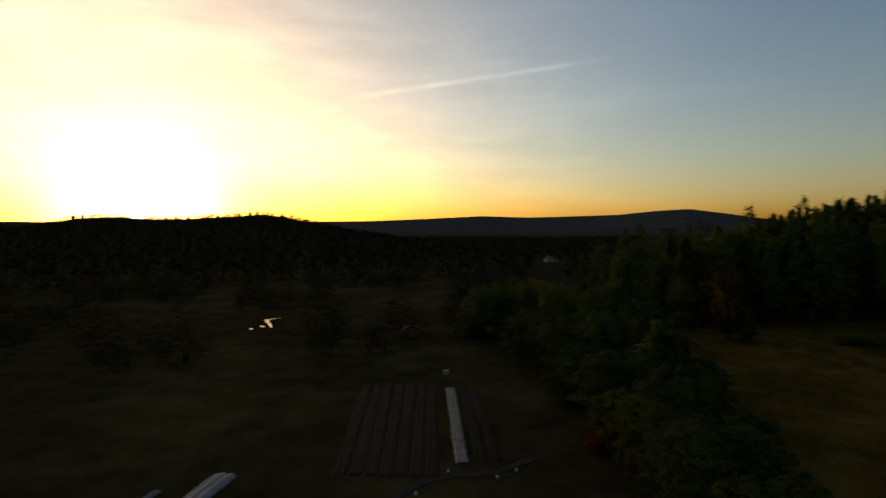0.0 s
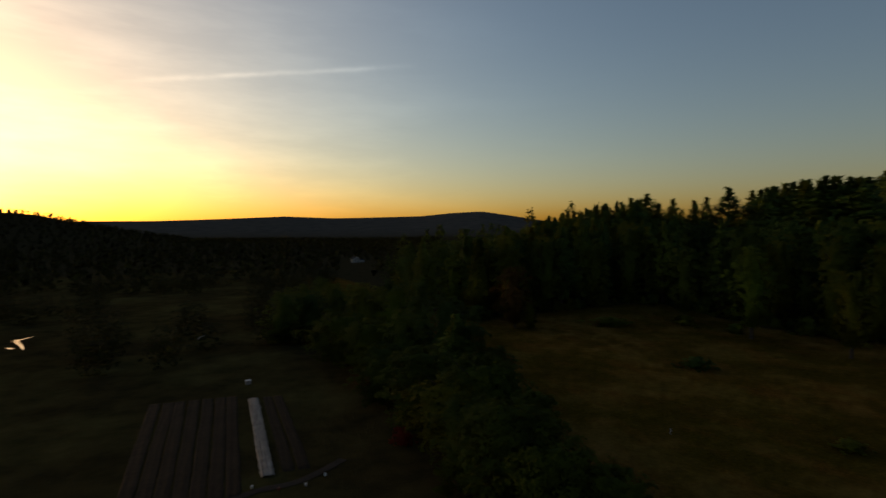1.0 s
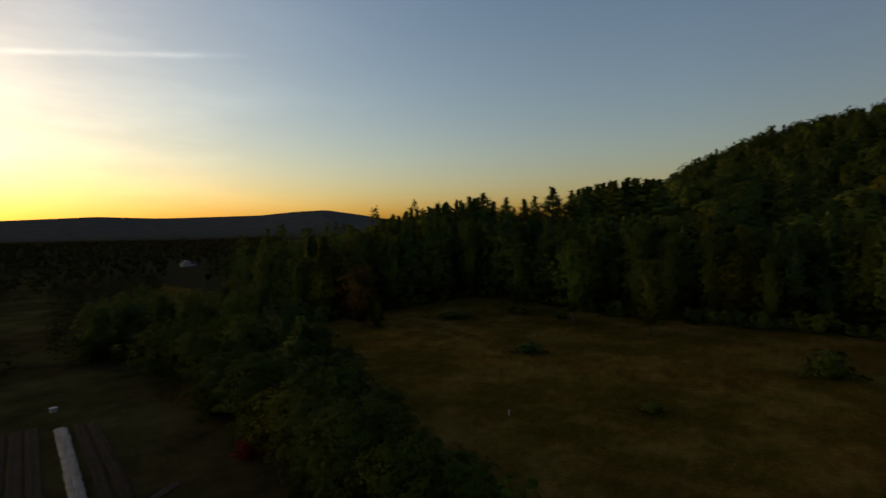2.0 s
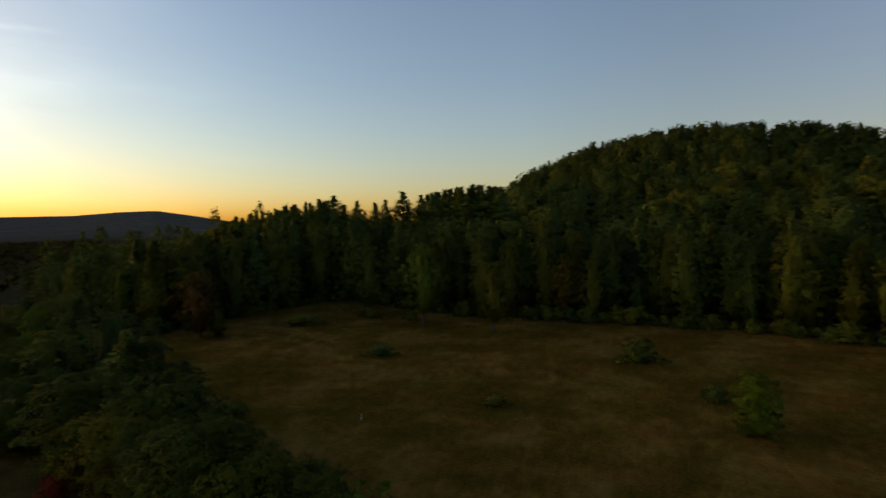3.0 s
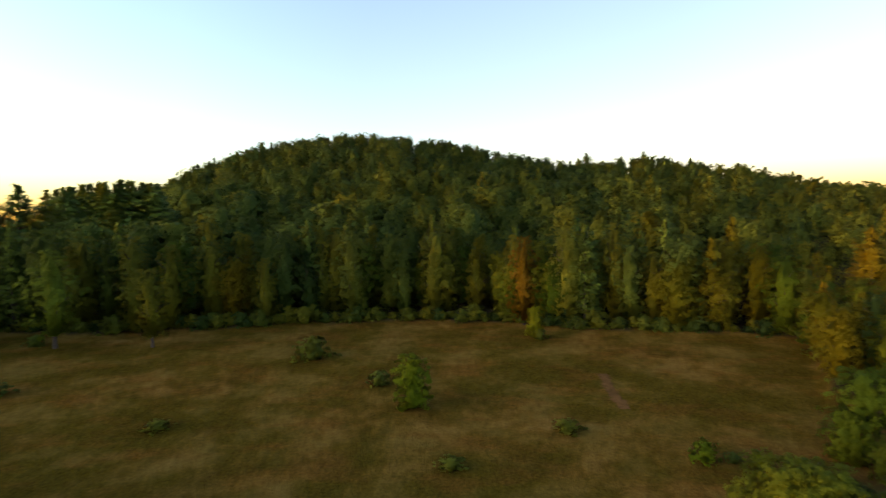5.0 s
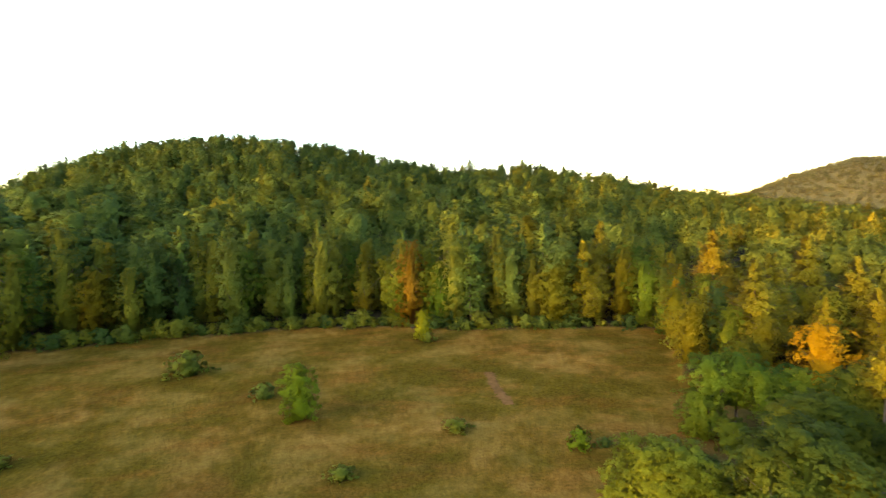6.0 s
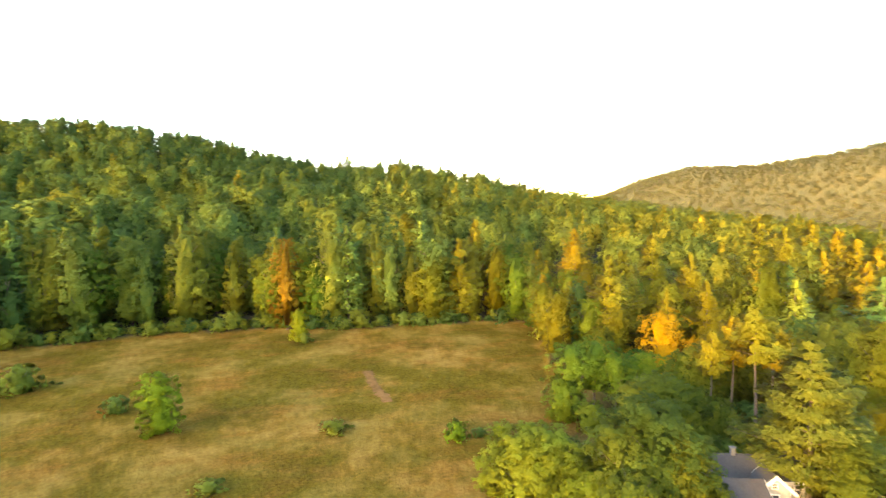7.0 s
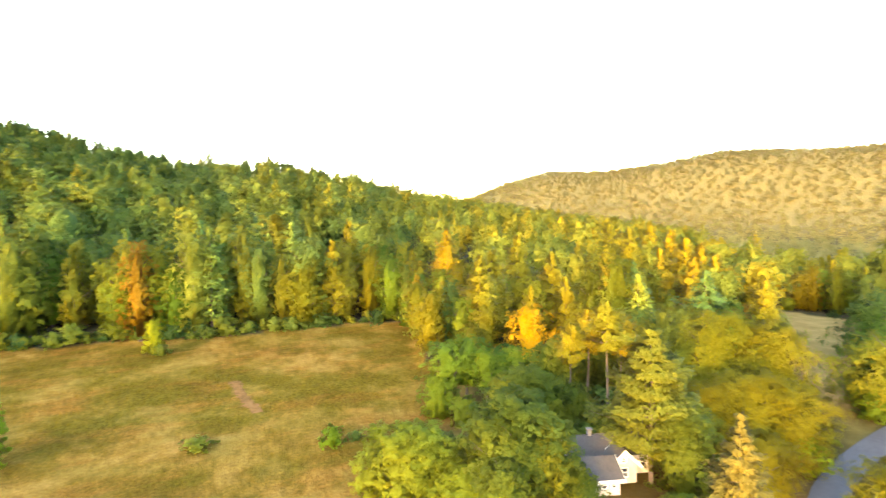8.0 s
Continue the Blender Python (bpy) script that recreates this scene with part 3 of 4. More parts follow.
kind_of("bright0", lambda: broadleaf("broadleaf_tree", 30, "oval", 18, 4.2, 0.6, M_LEAF_BRIGHT, 160, 24, 0.36), "leafy broadleaf tree with a fresh green crown", "tree")
for i, (shape, hgt, rad, foot) in enumerate((("oval", 19, 4.4, 0.6), ("round", 16, 5.0, 0.8), ("column", 20, 3.8, 0.5))):
    kind_of("gold%d" % i, lambda: broadleaf("broadleaf_tree", 40 + i, shape, hgt, rad, foot, M_LEAF_GOLD, 160, 24, 0.36), "broadleaf tree turning golden yellow in early autumn", "tree")
kind_of("orange", lambda: broadleaf("maple_tree", 50, "round", 13, 4.2, 1.0, M_LEAF_ORANGE, 130, 36, 0.26, 0.42, 0.4), "maple tree with bright orange autumn leaves", "tree")
kind_of("rust", lambda: broadleaf("maple_tree", 52, "column", 20, 3.0, 1.0, M_LEAF_RUST, 140, 26, 0.34, 0.42, 0.6), "tall narrow maple turning rusty orange", "tree")
kind_of("red", lambda: broadleaf("maple_tree", 51, "oval", 15, 4.4, 1.2, M_LEAF_RED, 110, 32, 0.34, 0.42, 0.4), "maple tree with a dull red and brown crown", "tree")
for i in range(2):
    kind_of("lone%d" % i, lambda: broadleaf("broadleaf_tree", 56 + i, ("column", "oval")[i], 20, 3.7, 2.6, (M_LEAF_LONE, M_LEAF)[i], 100, 34, 0.34, 0.42, 0.7), "slender tree standing alone before the wood's edge", "tree")
for i in range(3):
    kind_of("pine%d" % i, lambda: conifer("pine_tree", 60 + i, 24, 4.6, 1.5 + i, M_NEEDLE, 24, 30, 0.5, irregular=0.36, taper=0.68), "tall dark white pine with tiered flat boughs", "pine tree")
for i in range(3):
    kind_of("spire_pine%d" % i, lambda: conifer("pine_tree", 160 + i, 24, 3.6 + 0.5 * i, 6, M_NEEDLE, 26, 26, 0.46, irregular=0.34, taper=0.8), "dark slender pine standing up above the wood", "pine tree")
# finer ones for the trees that stand close
for i, (shape, hgt, rad, foot) in enumerate((("oval", 11, 3.2, 0.6), ("round", 9, 4.0, 0.8), ("column", 12, 2.8, 0.5))):
    kind_of("near_green%d" % i, lambda: broadleaf("broadleaf_tree", 80 + i, shape, hgt, rad, foot, M_LEAF_DENSE, 230, 46, 0.19, 0.42, 0.4), "bushy broadleaf tree with a dull green crown", "tree")
kind_of("bush", lambda: broadleaf("small_tree", 97, "column", 7.6, 2.6, 0.1, M_LEAF_SHRUB, 110, 52, 0.2, 0.42, 0.6), "small bushy tree with yellow-green leaves in the meadow", "tree")
for i, (shape, hgt, rad, foot) in enumerate((("oval", 7.8, 3.1, 0.1), ("oval", 11, 3.4, 0.5))):
    kind_of("near_bright%d" % i, lambda: broadleaf("broadleaf_tree", 90 + i, shape, hgt, rad, foot, M_LEAF_BRIGHT, 220, 42, 0.21, 0.42, 0.4), "bushy broadleaf tree with fresh green leaves", "tree")
kind_of("tall_stemmed", lambda: broadleaf("broadleaf_tree", 99, "oval", 14, 3.3, 4.2, M_LEAF_BRIGHT, 120, 46, 0.2, 0.42, 0.6), "tall green tree with pale bare stems below the crown", "tree")
kind_of("near_gold", lambda: broadleaf("broadleaf_tree", 95, "round", 14, 5.4, 0.8, M_LEAF_GOLD, 420, 66, 0.17, 0.42, 0.25), "wide broadleaf tree with golden evening-lit leaves", "tree")
kind_of("pine_gold", lambda: conifer("pine_tree", 66, 15, 5.2, 3.4, M_NEEDLE_GOLD, 13, 420, 0.19, irregular=0.22, taper=0.64, loose=0.1), "white pine with yellow-green tiered boughs beside the house", "pine tree")
kind_of("spruce", lambda: conifer("spruce_tree", 67, 12, 3.3, 0.5, M_NEEDLE_PALE, 20, 150, 0.17, 0.22, 0.24, loose=0.12), "pale yellowing spruce with thin drooping boughs", "spruce tree")
for i in range(3):
    kind_of("shrub%d" % i, lambda: broadleaf("shrub", 70 + i, "bush", 3.0, 1.9, 0.1, M_LEAF_SHRUB if i < 2 else M_LEAF_BRIGHT, 34, 30, 0.22, 0.42, 0.5), "leafy green shrub standing in dry meadow grass", "shrub")

for i in range(3):
    kind_of("low%d" % i, lambda: broadleaf("shrub", 120 + i, "bush", 3.2, 2.0, 0.0, M_LEAF, 36, 20, 0.28, 0.42, 0.5), "dull green undergrowth shrub at the foot of the wood", "shrub")
for i in range(2):
    kind_of("old_pine%d" % i, lambda: conifer("pine_tree", 130 + i, 22, 4.6, 2.0, M_NEEDLE_SUN_GOLD, 20, 76, 0.38, irregular=0.28, taper=0.6), "tall white pine, its tiered boughs coloured gold as in evening sun", "pine tree")

kind_of("stem_pine", lambda: conifer("pine_tree", 150, 14, 2.6, 8.6, M_NEEDLE_SUN_GOLD, 10, 110, 0.26, irregular=0.3, taper=0.55), "slender pine with a long bare reddish trunk", "pine tree")
kind_of("scarlet", lambda: broadleaf("shrub", 140, "bush", 2.4, 1.5, 0.1, M_LEAF_SCARLET, 40, 26, 0.2), "small shrub with scarlet autumn leaves in the hedgerow", "shrub")

# single trees and shrubs in the meadow
for key, az, r, s, wd in (("bush", 82.8, 73, 1.0, 1.0), ("low0", 79.4, 83, 0.75, 1.2), ("low1", 72.6, 100, 1.35, 1.2), ("bush", 95.9, 113, 0.92, 0.75), ("low0", 96.4, 112, 0.7, 1.2),
                          ("shrub0", 112.3, 62, 0.75, 1.1), ("shrub1", 117.0, 63, 0.5, 1.3), ("low0", 99.2, 66, 0.45, 2.0), ("low0", 86.9, 55, 0.4, 2.0),
                          ("low1", 57.9, 75, 0.35, 2.6), ("low1", 45.7, 101, 0.6, 2.2), ("low2", 37.7, 136, 0.55, 4.5), ("low1", 114.8, 63, 0.35, 1.5),
                          ("red", 28.0, 128, 0.95, 1.0), ("gold0", 29.6, 126, 0.42, 0.9), ("lone0", 50.3, 131, 1.0, 1.1), ("lone1", 57.7, 121, 0.84, 0.95),
                          ("lone1", 44.6, 143, 0.96, 1.1), ("rust", 94.8, 125, 1.05, 1.0), ("pine1", 101.0, 128, 0.92, 1.1), ("low1", 44.6, 140, 0.8, 1.5), ("low2", 49.0, 136, 0.7, 1.3)):
    plant(key, az, r, s, wd, label="low dull green shrub in the dry meadow grass" if key[:3] == "low" else "")

# the hedgerow between garden and meadow
for key, az, r, s, wd in (("green2", 9, 128, 0.7, 1.0), ("green0", 12, 118, 0.68, 1.1), ("bright0", 15, 104, 0.72, 1.1), ("green3", 18, 96, 0.75, 1.3), ("green2", 20.5, 84, 0.78, 1.0),
                          ("green0", 16.5, 84, 0.62, 1.2), ("near_green2", 22.5, 72, 1.05, 1.2), ("near_green1", 25, 60, 1.2, 1.1), ("pine0", 21.8, 72, 0.55, 1.5), ("near_green0", 23, 50, 0.85, 1.2), ("near_green0", 27.5, 45, 0.98, 1.2),
                          ("near_green1", 33, 42, 1.0, 1.1), ("near_green0", 38, 40, 0.72, 1.2), ("near_green2", 30, 54, 0.75, 1.3), ("scarlet", 16.0, 62, 0.9, 1.0), ("shrub1", 42, 42, 1.6, 1.4), ("near_green1", 13, 90, 1.1, 1.2), ("near_green0", 18, 66, 0.95, 1.4),
                          ("near_green1", 10, 100, 1.1, 1.3), ("near_green0", 14, 76, 0.8, 1.4), ("near_green1", 22, 58, 1.0, 1.2), ("near_green2", 26, 70, 0.8, 1.4), ("near_green0", 30, 46, 0.85, 1.2)):
    plant(key, az, r, s, wd, group="hedgerow trees")

# the dark trees where the hedgerow meets the wood
for i in range(26):
    a, q = 3.2 + 0.62 * i + random.uniform(-0.4, 0.4), random.choice((122, 136, 150, 166, 182))
    plant(random.choice(("green0", "green1", "green2", "green4", "green5", "bright0")), a, q, random.uniform(0.48, 0.6), random.uniform(1.2, 1.6), group="hedgerow trees")

# trees round the house and road
for key, az, r, s, wd in (("near_bright0", 119.6, 47, 0.94, 1.15), ("near_bright1", 122.3, 47.5, 0.70, 1.35), ("near_bright0", 126.3, 45.5, 0.63, 1.30), ("near_bright0", 117.2, 50, 0.54, 1.30), ("near_green1", 124.6, 50, 0.60, 1.00), ("tall_stemmed", 124.5, 71, 0.67, 1.25),
                          ("tall_stemmed", 126.7, 73, 0.69, 1.20), ("tall_stemmed", 128.9, 72, 0.58, 1.30), ("near_bright0", 123.6, 69, 0.70, 1.00), ("near_bright1", 130.6, 76, 0.70, 1.00), ("near_bright0", 126.4, 66, 0.46, 1.20), ("near_green0", 132.4, 47, 0.97, 1.20),
                          ("near_green2", 135.6, 47.5, 0.70, 1.20), ("near_green0", 129.3, 46, 0.80, 1.10), ("near_green1", 127.8, 51, 0.60, 0.90), ("near_green1", 130.8, 42, 0.70, 0.90), ("near_green2", 133.2, 60, 0.81, 1.40), ("near_green0", 130.8, 60, 0.75, 1.10),
                          ("near_green0", 135.6, 62, 0.70, 1.00), ("orange", 133.5, 84, 0.93, 1.0), ("orange", 135.9, 83, 0.66, 0.40), ("gold1", 133.9, 97, 0.82, 0.8), ("gold0", 142.0, 88, 0.90, 0.85), ("gold0", 138.6, 84, 0.66, 0.80),
                          ("gold2", 140.0, 96, 0.76, 0.80), ("stem_pine", 141.3, 71, 1.02, 1.00), ("stem_pine", 142.6, 74, 0.89, 0.90), ("stem_pine", 139.4, 73, 0.92, 0.95), ("stem_pine", 137.6, 70, 0.83, 0.90), ("pine_gold", 145.5, 54.5, 0.97, 1.02),
                          ("near_gold", 151.2, 73, 1.01, 0.98), ("near_gold", 156.3, 74, 0.91, 0.95), ("near_gold", 153.6, 63, 0.70, 1.25), ("near_gold", 157.4, 64, 0.63, 1.15), ("near_gold", 150.4, 61, 0.62, 1.10), ("near_gold", 155.2, 54, 0.46, 1.20),
                          ("spruce", 153.4, 43, 0.95, 1.00), ("near_gold", 164.6, 52, 0.49, 1.10), ("near_green2", 148.8, 52, 0.71, 1.20), ("near_green0", 148.2, 57, 0.75, 1.20), ("near_bright0", 148.3, 44.5, 0.50, 1.20), ("bush", 158.6, 63, 0.50, 1.20),
                          ("near_green2", 134.7, 74, 0.73, 1.10), ("near_bright1", 132.1, 75, 0.71, 1.00), ("near_green0", 136.6, 74, 0.87, 1.00), ("near_green0", 139.0, 80, 0.83, 1.10), ("near_green1", 141.0, 82, 0.84, 1.10), ("near_green2", 143.2, 81, 0.71, 1.10), ("near_green1", 137.8, 66, 0.61, 0.80), ("near_green1", 140.3, 64, 0.44, 0.80), ("near_green1", 142.4, 66, 0.45, 0.80),
                          ("near_green0", 138.0, 48.5, 0.32, 1.5), ("near_green1", 139.3, 48, 0.3, 1.1), ("near_green1", 136.2, 49, 0.5, 1.0), ("near_bright1", 165.5, 100, 1.1, 1.2), ("green0", 163.4, 150, 0.66, 1.0), ("green2", 163.4, 132, 0.62, 1.0), ("near_green1", 163.2, 112, 1.2, 1.1), ("near_bright1", 163.6, 95, 0.8, 1.2), ("near_green1", 165.0, 86, 1.2, 1.2), 
                          ("near_bright0", 157.0, 172, 0.45, 1.3), ("green0", 144.6, 82, 0.62, 0.9), ("green4", 146.4, 80, 0.6, 0.9), ("pine1", 143.8, 92, 0.66, 1.1), ("green2", 148.0, 84, 0.7, 1.0),
                          ("near_green1", 162.6, 90, 0.5, 1.2), ("near_bright0", 163.4, 84, 0.55, 1.2), ("shrub2", 158.0, 68, 0.8, 1.5), ("near_green1", 158.2, 186, 1.25, 1.2), ("rust", 153.7, 97, 0.5, 1.0), ("pine0", 144.3, 86, 0.6, 1.3), ("pine2", 150.4, 90, 0.62, 1.3)):
    plant(key, az, r, s, wd, group="trees round the house")

# pines on the shoulder of the hill, sunlight's gold put into their needles
for i, (a, q, e) in enumerate(((141.5, 150, -0.1), (143.5, 140, -0.5), (145.5, 150, -0.3), (147.3, 135, -0.9), (148.6, 126, -1.6), (150.0, 120, -2.3), (151.2, 113, -3.2), (149.3, 105, -3.6), (146.3, 115, -2.6),
                               (138.5, 120, -2.2), (129.5, 101, -2.8), (128.3, 95, -3.3), (141.2, 100, -4.5), (135.8, 106, -3.0), (144.0, 104, -3.5), (124.8, 128, -0.6), (132.3, 118, -1.2))):
    tall = EYE + q * math.tan(radians(e)) - ground_at(a, q)[2]
    plant("old_pine%d" % (i % 2), a, q, min(max(tall, 11), 25) / 22.0, 1.15, group="golden pines")

# the pines that stand out against the sky
PINE_AZ, PINE_EL = (28.5, 31.7, 36, 41, 43.3, 47.7, 50.4, 55.8, 58.5), (0.45, 1.5, 2.35, 3.5, 3.0, 3.95, 3.75, 4.7, 4.4)
singles = [(41.0, 3.55, 1.5), (42.1, 2.6, 1.2), (43.4, 2.95, 1.0), (45.3, 2.8, 1.0), (46.4, 3.1, 0.95), (48.2, 3.95, 1.15), (50.1, 3.6, 1.1)]
rows = [(28.4 + i * 0.32 + random.uniform(-0.2, 0.2), None, random.uniform(0.9, 1.4)) for i in range(38)]
rows += [(50.8 + i * 0.42 + random.uniform(-0.25, 0.25), None, random.uniform(1.0, 1.3)) for i in range(19)]
far_tops = [(87.2, 9.1, 1.3), (90.0, 8.6, 1.2), (100.4, 6.9, 1.3), (101.2, 7.4, 1.3), (104.6, 6.9, 1.2), (106.7, 7.25, 1.4), (108.6, 6.7, 1.2), (110.9, 6.4, 1.3), (115.5, 5.5, 1.3), (119.2, 4.6, 1.2)]
for i, (a, e, wide_by) in enumerate(singles + [p for p in rows if p[0] > 30] + far_tops):
    q = 372 if a > 60 else 200 + random.uniform(-8, 12)
    if e is None:
        e = float(np.interp(a, PINE_AZ, PINE_EL)) - random.choice((0, 0.05, 0.15, 0.3, 0.5))
    x, y, z = ground_at(a, q)
    tall = EYE + q * math.tan(radians(e)) - z
    plant("spire_pine%d" % (i % 3), a, q, tall / 24.0, wide_by * (1.0 if a < 40.5 else 1.3), group="skyline pines")


# ---- the woods ----
def scatter(az0, az1, r0, r1, step, seed):
    """Jittered places on a square grid, as bearing and distance."""
    rng = np.random.default_rng(seed)
    R1 = r1 + step
    g = np.arange(-R1, R1, step)
    x, y = np.meshgrid(g, g)
    x = (x + rng.uniform(-0.42, 0.42, x.shape) * step).ravel()
    y = (y + rng.uniform(-0.42, 0.42, y.shape) * step).ravel()
    az, r = bearing(x, y)
    az = np.where(az < -120, az + 360, az)
    m = (az > az0) & (az < az1) & (r > r0) & (r < r1)
    return az[m], r[m], rng


def front_trees():
    az, r, rng = scatter(16, 172, 60, 190, 5.6, 3)
    into = r - edge_r(az)
    m = (into > 1) & (into < np.where((az > 120.5) & (az < 150), 46, 19))
    taken = np.array([(t[0], t[1]) for t in ALL_TREES])
    count = 0
    for a, q, d in sorted(zip(az[m], r[m], into[m]), key=lambda v: v[2] if v[0] < 120.5 else v[2] * 0.4):
        x, y = q * math.sin(radians(a)), q * math.cos(radians(a))
        if np.min(np.hypot(taken[:, 0] - x, taken[:, 1] - y)) < 3.0 or count > 300:
            continue
        if 132 < a < 150 and q < 72 or 130 < a < 138 and q < 92:
            continue
        golden = 0.03 + 0.5 * float(smooth(108, 128, a))
        u = rng.uniform()
        s = rng.uniform(0.82, 1.1)
        if a > 119:
            s *= 0.66
        if u < 0.16 or 30 < a < 56 and u < 0.45:
            # beyond this bearing the pines are those coloured as sunlit
            key = "pine%d" % rng.integers(3) if a < 112 else "old_pine%d" % rng.integers(2)
            s *= 0.92
        elif u < 0.16 + golden:
            key = "gold%d" % rng.integers(3)
        elif u < 0.3 + golden:
            key = "bright0"
        else:
            key = "green%d" % rng.integers(7)
        plant(key, a, q, s, rng.uniform(0.85, 1.15), group="trees along the wood's edge")
        count += 1
    return count


def edge_shrubs():
    rng = np.random.default_rng(8)
    for a in np.arange(24, 122, 0.75):
        q = float(edge_r(a)) + rng.uniform(-0.6, 2.6)
        plant("low%d" % rng.integers(3), a + rng.uniform(-0.4, 0.4), q, rng.choice((0.4, 0.55, 0.75, 0.95, 1.25)), rng.uniform(1.0, 1.6), group="undergrowth along the wood's edge")
    for a, q in [(rng.uniform(134, 149), rng.uniform(61, 78)) for _ in range(34)] + [(rng.uniform(154.5, 159), rng.uniform(67, 84)) for _ in range(10)]:
        plant("low%d" % rng.integers(3), a, q, rng.uniform(0.4, 1.1), rng.uniform(1.0, 1.6), group="undergrowth round the house")


def woods(name, az, r, rng, clumps, per, size, mat, label, height=None, golden=None, low=0.4, broad=1.0, even=0.0, conifers=False, inner=0.46, vary=(0.72, 1.18)):
    """Many trees too far to count, as one mesh."""
    bank = []
    for i, (shape, rad) in enumerate((("oval", 4.2), ("round", 5.0), ("column", 3.7), ("oval", 3.9), ("round", 4.6), ("spire", 4.0), ("oval", 4.6), ("spire", 3.6))):
        bank.append(crown(np.random.default_rng(200 + i), shape, 18.0, rad, 18.0 * low, clumps, per, size, inner))
    if conifers:
        for i in range(2):
            bank.append(conifer_crown(np.random.default_rng(220 + i), 21.0, 4.4, 5.0, 11, clumps * per / 75, size * 1.1, taper=0.66)[0])
    vs, fs, ts, ns, k = [], [], [], [], 0
    for a, q in zip(az, r):
        x, y, z = ground_at(a, q)
        v, f, soft = bank[rng.integers(len(bank))]
        h = (float(tree_height(q)) if height is None else height) * rng.uniform(*vary) / 18.0
        wd = h * rng.uniform(0.85, 1.25) * broad
        ang = rng.uniform(0, 6.28)
        c, s = math.cos(ang), math.sin(ang)
        spin = np.array([[c, -s, 0], [s, c, 0], [0, 0, 1]])
        vs.append(((v * np.array([wd, wd, h])) @ spin.T + np.array([x, y, z])).astype(np.float32))
        # even tips the normals one way, which levels the hill's shading
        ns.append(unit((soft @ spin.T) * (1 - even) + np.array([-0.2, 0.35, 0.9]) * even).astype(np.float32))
        fs.append(f + k)
        k += len(v)
        tone = 0.08 + 0.7 * rng.beta(2.0, 3.6) + (golden(a, q) if golden else 0)
        ts.append(np.full(len(v), min(tone, 0.85), np.float32))
    ob = obj(name, np.concatenate(vs), np.concatenate(fs), mat, False, np.concatenate(ts), np.concatenate(ns))
    return tagged(ob, label, "woods", kind="stuff")


front_trees()
edge_shrubs()
# gold of the low sun put into the leaf tint, by bearing
low_sun_tint = lambda a, q: 0.38 * float(smooth(95, 140, a))

az, r, rng = scatter(8, 178, 70, 260, 9.3, 21)
m = r > edge_r(az) + np.where((az > 120.5) & (az < 150), 44, 17)
east = (az > 116) & (az < 162)
woods("near_woods", az[m & ~east], r[m & ~east], rng, 96, 14, 0.44, M_WOODS, "dense mixed wood with green and yellowing crowns", golden=low_sun_tint, conifers=True, broad=1.18)
woods("golden_woods", az[m & east], r[m & east], rng, 100, 13, 0.47, M_WOODS, "mixed wood turning gold in the low evening sun", golden=low_sun_tint, height=15, conifers=True)
az, r, rng = scatter(10, 150, 256, 470, 10.8, 22)
m = r < crest_r(az) + 40
woods("hill_woods", az[m], r[m], rng, 60, 12, 0.66, M_WOODS, "wooded hillside of dark green and yellowing trees", golden=low_sun_tint, low=0.06, broad=1.32, vary=(0.9, 1.1))
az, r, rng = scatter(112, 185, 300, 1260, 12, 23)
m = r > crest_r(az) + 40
woods("far_hill_woods", az[m], r[m], rng, 14, 5, 2.3, M_WOODS_HAZY, "distant hillside of autumn woods, its colour paled as by haze", height=6, low=0.02, even=0.97, broad=3.0, inner=0)
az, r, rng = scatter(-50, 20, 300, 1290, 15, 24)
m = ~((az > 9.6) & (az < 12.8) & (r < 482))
woods("valley_woods", az[m], r[m], rng, 6, 4, 4.2, M_WOODS_BACKLIT, "woods across the valley, coloured dark as seen against the sunset", height=8, low=0.1, inner=0)
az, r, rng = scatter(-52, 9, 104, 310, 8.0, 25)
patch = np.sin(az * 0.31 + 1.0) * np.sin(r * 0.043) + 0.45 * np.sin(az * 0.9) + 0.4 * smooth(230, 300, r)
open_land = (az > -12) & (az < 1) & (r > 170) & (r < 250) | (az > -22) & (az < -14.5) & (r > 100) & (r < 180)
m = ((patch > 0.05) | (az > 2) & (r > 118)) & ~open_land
woods("valley_trees", az[m], r[m], rng, 50, 10, 0.55, M_WOODS_BACKLIT, "scattered trees and hedges on the valley floor, coloured dark as backlit", height=7, low=0.02, broad=1.9, inner=0)


# ---- garden, road and buildings ----
def plan(az, r):
    return r * math.sin(radians(az)), r * math.cos(radians(az))


